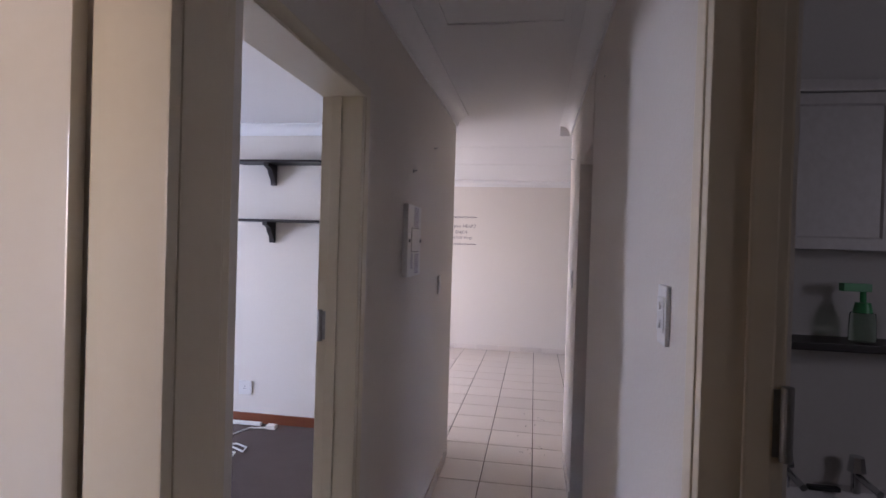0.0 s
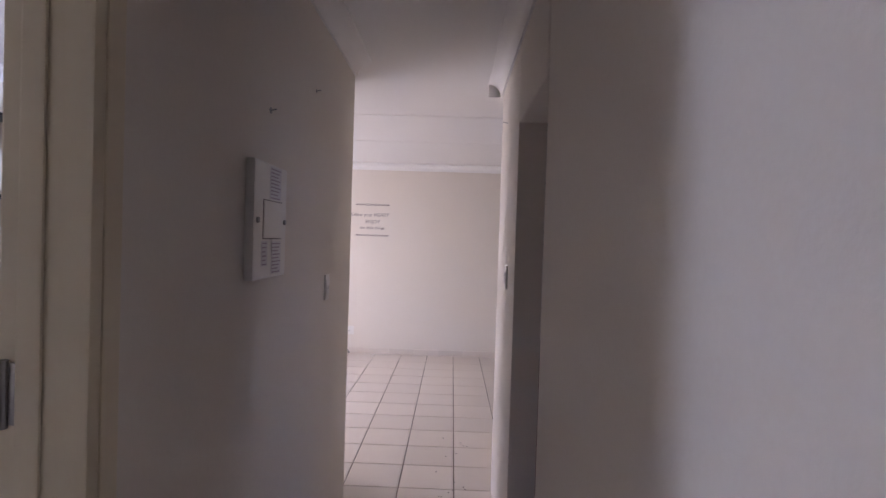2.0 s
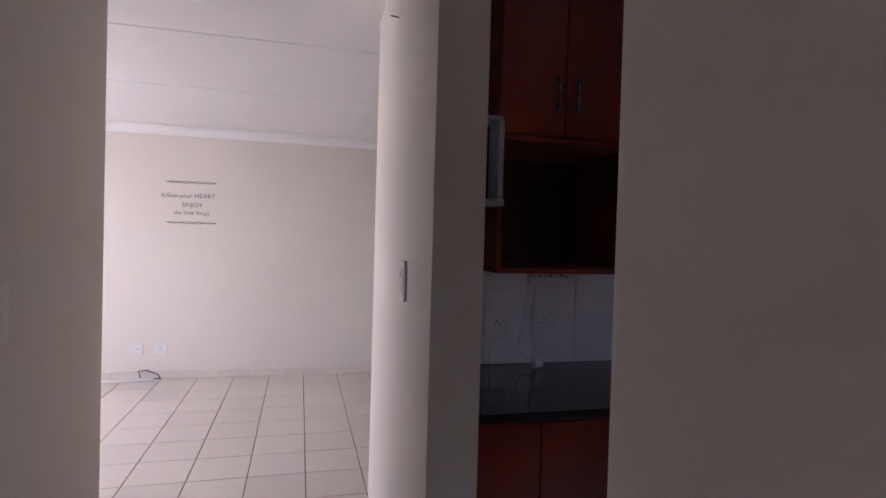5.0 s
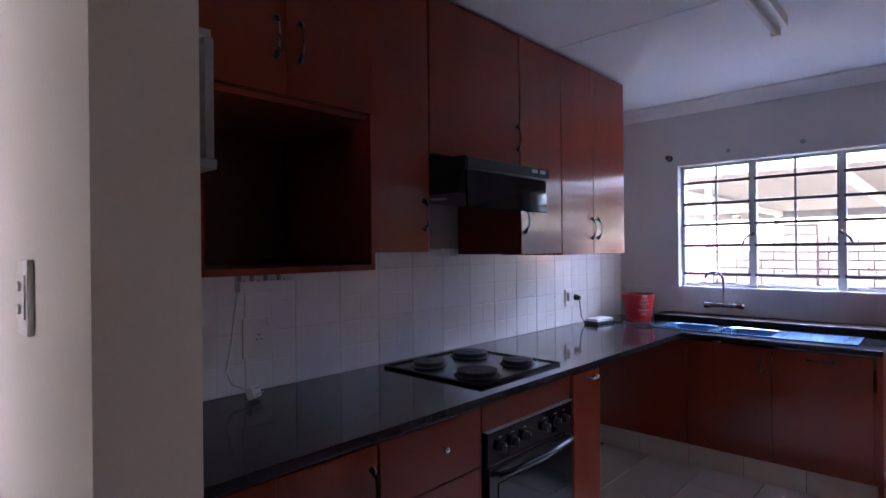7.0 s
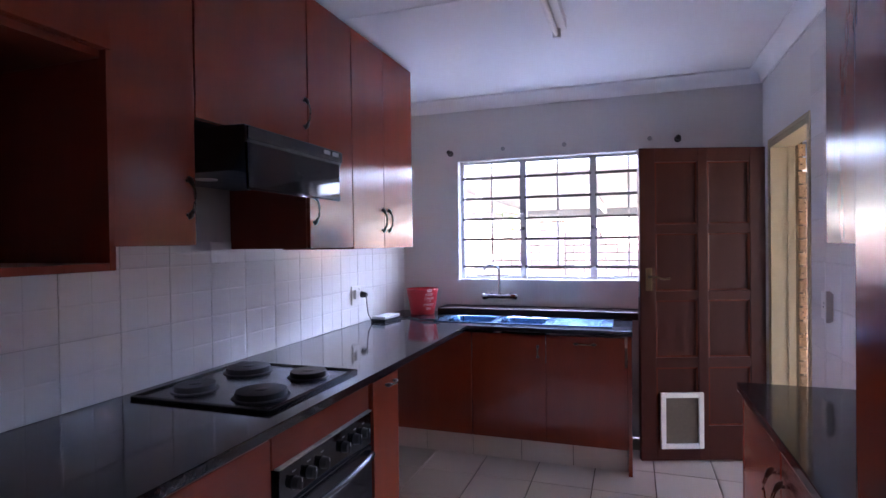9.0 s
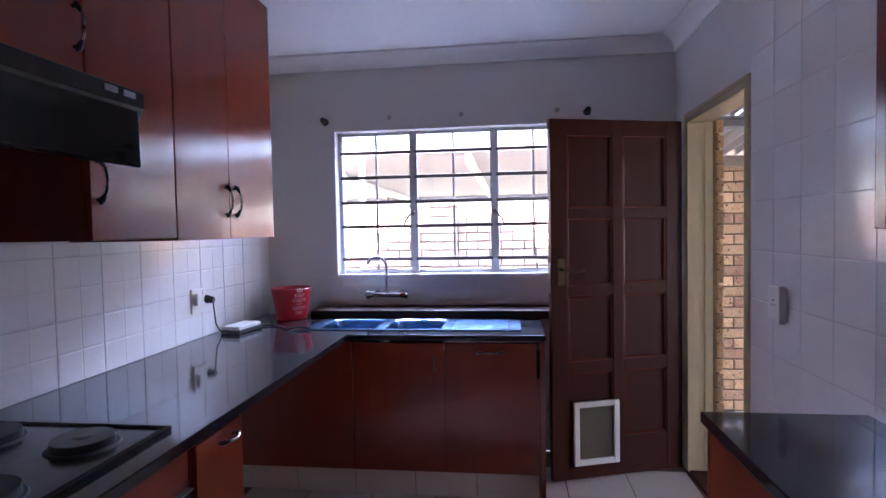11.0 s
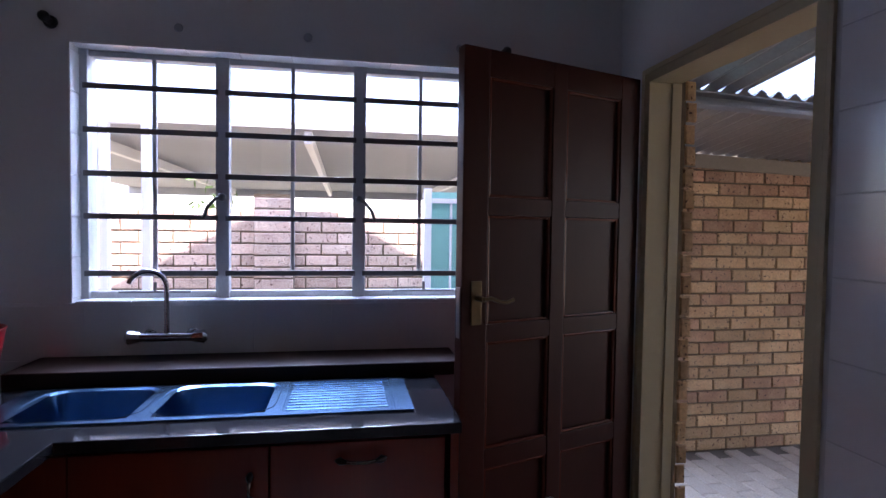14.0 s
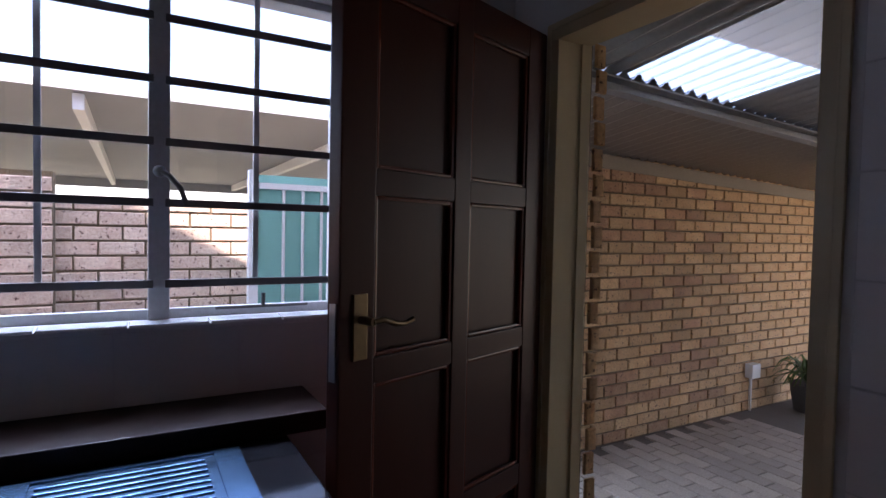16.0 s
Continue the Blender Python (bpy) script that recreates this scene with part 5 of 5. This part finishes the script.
for x in (0.80, 1.00):
    bm = bmesh.new()
    cyl(bm, (x, 1.90, 0.88), (x, 1.90, 0.945), 0.013)
    cyl(bm, (x, 1.90, 0.935), (x, 1.78, 0.925), 0.010)
    cyl(bm, (x, 1.90, 0.945), (x, 1.90, 0.99), 0.026, 0.020, 8)
    part("tap", bm, CHROME, v, "chrome basin tap", smooth=True)
tr2 = thing("toiletries", "small dark bits lying on the basin rim", "toiletries")
bpart("comb", (0.86, 0.95, 1.88, 1.90, 0.881, 0.895), BLACKPLASTIC, tr2, bevel=0.004)

# ---- outside ----
wall("ground", [(-60, 70, -60, 70, -0.6, -0.145)], GROUND, "dry ground and lawn round the house")
PZ = -0.09
wall("pavement", [(4.74, 9.0, -5.5, 7.5, -0.2, PZ - 0.012), (2.2, 4.74, -5.5, 2.10, -0.2, PZ - 0.012)], SOIL, "sanded bed of the patio paving")
wall("roof_slab", [(-6.9, 2.5, -2.4, 8.9, 2.70, 2.76), (2.5, 5.05, 2.0, 8.9, 2.70, 2.76)], ROOFTILE, "underside of the house roof")
# gable roof over the house: its outline throws the stepped shade on the yard wall
bm = bmesh.new()
prism(bm, [(0.63, 2.762), (7.2, 2.762), (3.92, 4.54)], "x", -6.9, 5.05)
structure("roof", bm, ROOFTILE, "gabled roof of the house")

PWX = 5.68    # patio wall
tagged(bpart("wall_patio_core", (PWX + 0.012, PWX + 0.22, -2.75, 2.0, PZ - 0.1, 1.955), MORTAR), "yellow face brick patio wall", "", "", "structure")
YWX = 6.55    # yard wall
tagged(bpart("wall_yard_core", (YWX + 0.012, YWX + 0.22, 1.0, 9.0, -0.14, 1.545), MORTAR), "sunlit face brick yard wall", "", "", "structure")

# patio roof of corrugated sheet on purlins
def corrugated(name, x0, x1, y0, y1, z0, z1, mat, parent, pitch=0.095, amp=0.018):
    """Sheet with ribs running along x, falling from z0 at x0 to z1 at x1."""
    bm = bmesh.new()
    n = int((y1 - y0) / pitch * 8)
    rows = []
    for i in range(n + 1):
        y = y0 + (y1 - y0) * i / n
        dz = amp * math.sin((y - y0) / pitch * 2 * math.pi)
        rows.append((bm.verts.new((x0, y, z0 + dz)), bm.verts.new((x1, y, z1 + dz))))
    for a, b in zip(rows, rows[1:]):
        bm.faces.new((a[0], a[1], b[1], b[0]))
    return part(name, bm, mat, parent, smooth=True)


pr = thing("patio_roof", "corrugated grey patio roof with clear sheets on steel purlins", "roof")
RZ0, RZ1 = 2.42, 2.03
pr.matrix_world = Matrix.Translation((0, 1.7, 2.075)) @ Matrix.Rotation(math.atan(0.040), 4, "X") @ Matrix.Translation((0, -1.7, -2.1))
def rz(x): return RZ0 + (RZ1 - RZ0) * (x - 2.6) / (5.75 - 2.6)
corrugated("sheet", 4.70, 5.73, -5.0, 2.07, rz(4.70), rz(5.73), ZINC, pr)
for y0, y1, m in ((1.48, 2.07, ZINC), (0.72, 1.48, SKYSHEET), (-0.42, 0.72, ZINC), (-1.18, -0.42, SKYSHEET), (-5.0, -1.18, ZINC)):
    corrugated("sheet", 2.6, 4.70, y0, y1, rz(2.6), rz(4.70), m, pr)
for x in (4.72, 2.75):
    bm = bmesh.new()
    prism(bm, [(x + 0.03, rz(x) - 0.09), (x - 0.03, rz(x) - 0.086), (x - 0.032, rz(x) - 0.068), (x + 0.02, rz(x) - 0.074), (x + 0.02, rz(x) - 0.034), (x - 0.03, rz(x) - 0.030), (x - 0.03, rz(x) - 0.021), (x + 0.03, rz(x) - 0.021)], "y", -5.0, 2.05)
    part("purlin", bm, ZINCW, pr, "galvanised channel purlin", 0.002)
bpart("wall_plate", (PWX - 0.005, PWX + 0.03, -4.9, 1.95, rz(PWX) - 0.115, rz(PWX) - 0.020), FASCIA, pr, "brown painted beam on the wall head", 0.004)

# neighbour's carport behind the yard wall
cp = thing("carport", "grey carport roof behind the yard wall", "carport")
bm = bmesh.new()
prism(bm, [(7.9, 2.40), (16.5, 2.34), (16.5, 2.40), (7.9, 2.46)], "y", -3.5, 8.5)
part("roof_sheet", bm, ZINCW, cp)
for y in (6.07, 3.78, 1.4, -0.8):
    bm = bmesh.new()
    prism(bm, [(8.0, 2.27), (16.4, 2.21), (16.4, 2.335), (8.0, 2.395)], "y", y - 0.04, y + 0.04)
    part("beam", bm, WHITESTEEL, cp, "pale steel beam", 0.004)
for x, y in ((8.1, -0.8), (15.9, 6.07), (15.9, -0.8)):
    bpart("post", (x - 0.05, x + 0.05, y - 0.05, y + 0.05, -0.14, 2.3), WHITESTEEL, cp, bevel=0.006)
bpart("fascia", (16.5, 16.56, -3.5, 8.5, 2.16, 2.42), ZINCW, cp, bevel=0.004)

# white steel gate frame by the yard wall
g = thing("steel_frame", "white painted steel gate frame in the yard", "gate")
for y in (4.62, 4.86):
    bpart("post", (5.95, 6.00, y - 0.025, y + 0.025, -0.14, 2.12), WHITESTEEL, g, bevel=0.005)
bpart("top_rail", (5.95, 6.00, 4.645, 4.835, 2.05, 2.10), WHITESTEEL, g, bevel=0.005)

# gate with shade cloth
g = thing("yard_gate", "white barred steel gate backed with teal shade cloth", "gate")
GX, GY0, GY1 = 5.95, 2.05, 2.83
for y in [GY0 + 0.02 + i * 0.105 for i in range(7)]:
    bm = bmesh.new()
    cyl(bm, (GX, y, 0.05), (GX, y, 1.62), 0.009, seg=10)
    part("bar", bm, WHITESTEEL, g, smooth=True)
for z in (0.1, 0.85, 1.62):
    bpart("rail", (GX - 0.014, GX + 0.014, GY0 - 0.02, GY1, z - 0.016, z + 0.016), WHITESTEEL, g, bevel=0.003)
bpart("shade_cloth", (GX + 0.02, GX + 0.026, GY0, GY1 + 0.01, 0.02, 1.68), TEAL, g, "teal shade cloth")
for y in (GY0 - 0.05, GY1 + 0.03):
    bpart("post", (GX - 0.02, GX + 0.03, y - 0.025, y + 0.025, -0.14, 1.70), WHITESTEEL, g, bevel=0.004)

# fern in a pot at the end of the patio
pl = thing("potted_fern", "green fern in a dark pot against the brick wall", "plant")
FX, FY = 5.42, -1.66
bm = bmesh.new()
cyl(bm, (FX, FY, PZ), (FX, FY, PZ + 0.24), 0.11, 0.15, 20)
part("pot", bm, TERRACOTTA, pl, bevel=0.006, smooth=True)
fr_ = random.Random(9)
bm = bmesh.new()
for i in range(80):
    a, ln, up_ = fr_.uniform(0, 2 * math.pi), fr_.uniform(0.16, 0.34), fr_.uniform(0.10, 0.28)
    d = Vector((math.cos(a), math.sin(a), 0))
    side = Vector((-d.y, d.x, 0))
    prev = None
    for k in range(6):
        t = k / 5
        p = Vector((FX, FY, PZ + 0.23)) + d * ln * t + Vector((0, 0, up_ * math.sin(t * 2.3) - 0.10 * t * t))
        w = 0.016 * (1 - t) + 0.003
        cur = (bm.verts.new(p + side * w), bm.verts.new(p - side * w + Vector((0, 0, 0.004))))
        if prev:
            bm.faces.new((prev[0], prev[1], cur[1], cur[0]))
        prev = cur
part("fronds", bm, LEAF, pl, "arching green fronds")

ob_ = thing("outdoor_socket", "white outdoor socket box on a conduit at the wall", "socket")
bpart("box", (PWX - 0.07, PWX - 0.001, -1.26, -1.14, 0.20, 0.32), WHITEP, ob_, bevel=0.008)
bm = bmesh.new()
cyl(bm, (PWX - 0.02, -1.20, 0.20), (PWX - 0.02, -1.20, PZ), 0.012)
part("conduit", bm, WHITEP, ob_, smooth=True)

# shrub behind the yard wall
sh = thing("shrub", "green shrub tips above the yard wall", "shrub")
bm = bmesh.new()
cyl(bm, (7.2, 4.52, -0.15), (7.15, 4.5, 1.55), 0.03, 0.012, 8)
part("trunk", bm, TERRACOTTA, sh)
bm = bmesh.new()
for i in range(90):
    c_ = Vector((7.15 + fr_.gauss(0, 0.08), 4.5 + fr_.gauss(0, 0.09), 1.58 + fr_.gauss(0, 0.09)))
    u, v = Vector((fr_.gauss(0, 1), fr_.gauss(0, 1), fr_.gauss(0, 1))).normalized() * 0.045, Vector((fr_.gauss(0, 1), fr_.gauss(0, 1), fr_.gauss(0, 1))).normalized() * 0.018
    bm.faces.new([bm.verts.new(c_ + q) for q in (-u, v, u, -v)])
part("crown", bm, LEAF, sh)

# ---- pieces: tiles, bricks, pavers ----
def splash_tile(name, w, h):
    """Wall tile with a shallow pressed cross."""
    bm = bmesh.new()
    g = 0.0015
    box(bm, -w / 2 + g, w / 2 - g, -0.004, 0.002, -h / 2 + g, h / 2 - g)
    for sx in (-1, 1):
        for sz in (-1, 1):
            vs = box(bm, *sorted((sx * 0.002, sx * (w / 2 - 0.004))), 0.0018, 0.0028, *sorted((sz * 0.002, sz * (h / 2 - 0.004))))
            ctr = Vector((sx * w / 4, 0, sz * h / 4))
            for v in vs:
                if v.co.y > 0.0025:
                    v.co.x = ctr.x + (v.co.x - ctr.x) * 0.955
                    v.co.z = ctr.z + (v.co.z - ctr.z) * 0.955
    me = bpy.data.meshes.new(name)
    bm.to_mesh(me)
    bm.free()
    me.materials.append(WTILE)
    return me


TW, THT = 0.232, 0.236
tm = splash_tile("wall_tile", TW, THT)
half = splash_tile("wall_tile_cut", TW, 0.10)
sp = tagged(bpart("splashback", (XRK, XW, YL - 0.006, YL - 0.001, CT, 1.47), WGROUT), "white pressed wall tiles above the worktop", "tiles", "", "structure")
for i in range(17):
    x = 0.5565 + (i - 0) * TW - 0.001
    if x + TW / 2 > XW:
        break
    for z in (CT + 0.118, CT + 0.118 + THT):
        piece("tile", tm, (x, YL - 0.009, z), sp, (0, 0, math.pi))
    piece("tile", half, (x, YL - 0.009, CT + 2 * THT + 0.05), sp, (0, 0, math.pi))
ST = 0.30
t2 = slab_mesh("plain_wall_tile", 0.20 - 0.003, 0.008, 0.20 - 0.003, WTILE, 0.0015)
tr_ = tagged(bpart("tiled_face_back_door", (2.20, BD0 - 0.036, YR + 0.0005, YR + 0.0095, 0, 2.47), WGROUT), "white wall tiles beside the back door", "tiles", "", "structure")
for i in range(6):
    for k in range(12):
        x = BD0 - 0.14 - i * 0.2
        if k * 0.2 + 0.127 < CT + 0.02 and x < RX1 + 0.1:
            continue
        piece("tile", t2, (x, YR + 0.007, 0.027 + k * 0.2), tr_)
t3 = slab_mesh("window_wall_tile", 0.006, ST - 0.003, 0.20 - 0.003, PLASTER_K, 0.001)
tw_ = tagged(bpart("tiled_face_window", (XW - 0.0078, XW - 0.0005, YR + 0.02, YL - 0.02, 0.10, WZ0 - 0.001), WGROUT), "plain painted wall tiles round the sink", "tiles", "", "structure")
for i in range(9):
    for k in range(5):
        piece("tile", t3, (XW - 0.006, YR + 0.17 + i * ST, 0.235 + k * 0.2 - 0.005), tw_)

FT = 0.352
fm = slab_mesh("floor_tile", FT - 0.007, FT - 0.007, 0.010, TILE, 0.0015)
for i in range(-2, 3):     # corridor
    for k in range(0, 15):
        x, y = -0.315 - FT / 2 + i * FT + FT, 4.433 - FT / 2 - k * FT
        if XL - FT / 2 < x < XR + FT / 2 + 0.13 and y > -0.6:
            piece("tile", fm, (x, y, -0.005), floor)
for i in range(-7, 6):     # living room
    for k in range(12):
        x, y = -0.315 - FT / 2 + i * FT, 4.433 + FT / 2 + k * FT
        if y < LY + 0.1 and (x < XRK or y > YL + 0.3) and x > -0.75 - (y - 4.3) * 0.45 - 0.4:
            piece("tile", fm, (x, y, -0.005), floor)
for i in range(12):        # kitchen
    for k in range(8):
        x, y = XRK + FT / 2 + i * FT, YR + 0.02 + FT / 2 + k * FT
        if RX1 - 0.2 < x < XW - 0.1 and y < 4.9 or y > RF - 0.2 and y < CF + 0.3:
            if x < XW - 0.12 and y < YL - 0.12:
                piece("tile", fm, (x, y, -0.005), floor)

# face bricks
BW, BH, BJ = 0.222, 0.073, 0.012
def brick_mesh(name, l, mat, seed):
    r = random.Random(seed)
    bm = bmesh.new()
    box(bm, -0.012, 0.0, -l / 2, l / 2, -BH / 2, BH / 2)
    bmesh.ops.bevel(bm, geom=[e for e in bm.edges if all(v.co.x < -0.005 for v in e.verts)], offset=0.004, segments=1, affect="EDGES")
    for v in bm.verts:
        v.co += Vector((r.uniform(-0.001, 0.001), r.uniform(-0.002, 0.002), r.uniform(-0.0015, 0.0015)))
    me = bpy.data.meshes.new(name)
    bm.to_mesh(me)
    bm.free()
    me.materials.append(mat)
    return me


def brick_wall(parent_name, label, x, y0, y1, z0, courses, mats, keep):
    holder = tagged(new(parent_name), label, "brick wall", "", "structure")
    full = [brick_mesh("brick", BW, m, i) for i, m in enumerate(mats * 2)]
    r = random.Random(len(parent_name))
    rest = bmesh.new()
    near = 0
    for c_ in range(courses):
        z = z0 + BH / 2 + c_ * (BH + BJ)
        n = int((y1 - y0) / (BW + BJ)) + 1
        for i in range(n):
            y = y0 + (i + (0.5 if c_ % 2 else 0.0)) * (BW + BJ) + BW / 2
            if y + BW / 2 > y1:
                continue
            if keep(y, z) and near < 300:
                piece("brick", r.choice(full), (x + 0.012 + r.uniform(-0.002, 0.002), y, z), holder)
                near += 1
            else:
                src = r.choice(full)
                t = Matrix.Translation((x + 0.012 + r.uniform(-0.002, 0.002), y, z))
                vs = [rest.verts.new(t @ v.co) for v in src.vertices]
                for p in src.polygons:
                    rest.faces.new([vs[k] for k in p.vertices])
    return holder, rest


pw, rest = brick_wall("wall_patio", "yellow face brick patio wall with recessed joints", PWX, -2.75, 1.98, PZ, 24, [BRICK, BRICK, BRICK_D], lambda y, z: -0.9 < y < 1.75)
if rest.verts:
    tagged(part("bricks", rest, BRICK, pw), kind="stuff")
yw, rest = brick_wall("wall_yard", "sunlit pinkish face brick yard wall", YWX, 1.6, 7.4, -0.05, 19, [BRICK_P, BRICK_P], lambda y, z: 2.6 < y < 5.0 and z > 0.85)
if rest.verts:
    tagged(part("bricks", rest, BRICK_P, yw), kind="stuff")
jl = tagged(new("wall_outer_leaf"), "toothed yellow face brick edge beside the back door", "brick wall", "", "structure")
bpart("core", (BD1 + 0.01, XW + 0.22, 2.055, 2.095, PZ, 2.40), MORTAR, jl)
jb = brick_mesh("reveal_brick", 0.040, BRICK, 8)
for c_ in range(25):
    piece("brick", jb, (BD1 - (0.046 if c_ % 2 else 0.038), 2.072, PZ + BH / 2 + c_ * (BH + BJ)), jl)
pil = tagged(new("pillar"), "face brick pillar of the yard wall", "pillar", "", "structure")
bpart("core", (YWX - 0.098, YWX + 0.01, 3.78, 4.06, -0.14, 1.67), MORTAR, pil)
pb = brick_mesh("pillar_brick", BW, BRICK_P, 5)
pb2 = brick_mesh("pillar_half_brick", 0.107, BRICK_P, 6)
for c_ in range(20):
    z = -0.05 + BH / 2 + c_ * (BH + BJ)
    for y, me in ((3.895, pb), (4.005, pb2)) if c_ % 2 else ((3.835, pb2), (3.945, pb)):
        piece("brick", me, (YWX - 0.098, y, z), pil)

# patio pavers
pv = tagged(new("patio_paving"), "grey-brown clay pavers on the patio", "paving", "", "structure")
pm = slab_mesh("paver", 0.215, 0.105, 0.03, PAVER, 0.004)
cnt = 0
for i in range(16):
    for k in range(26):
        x, y = 3.1 + i * 0.222 + (0.111 if k % 2 else 0), 1.86 - k * 0.112
        if x < PWX - 0.06 and cnt < 300 and x > 3.2 + k * 0.07:
            piece("paver", pm, (x, y, PZ - 0.012), pv)
            cnt += 1
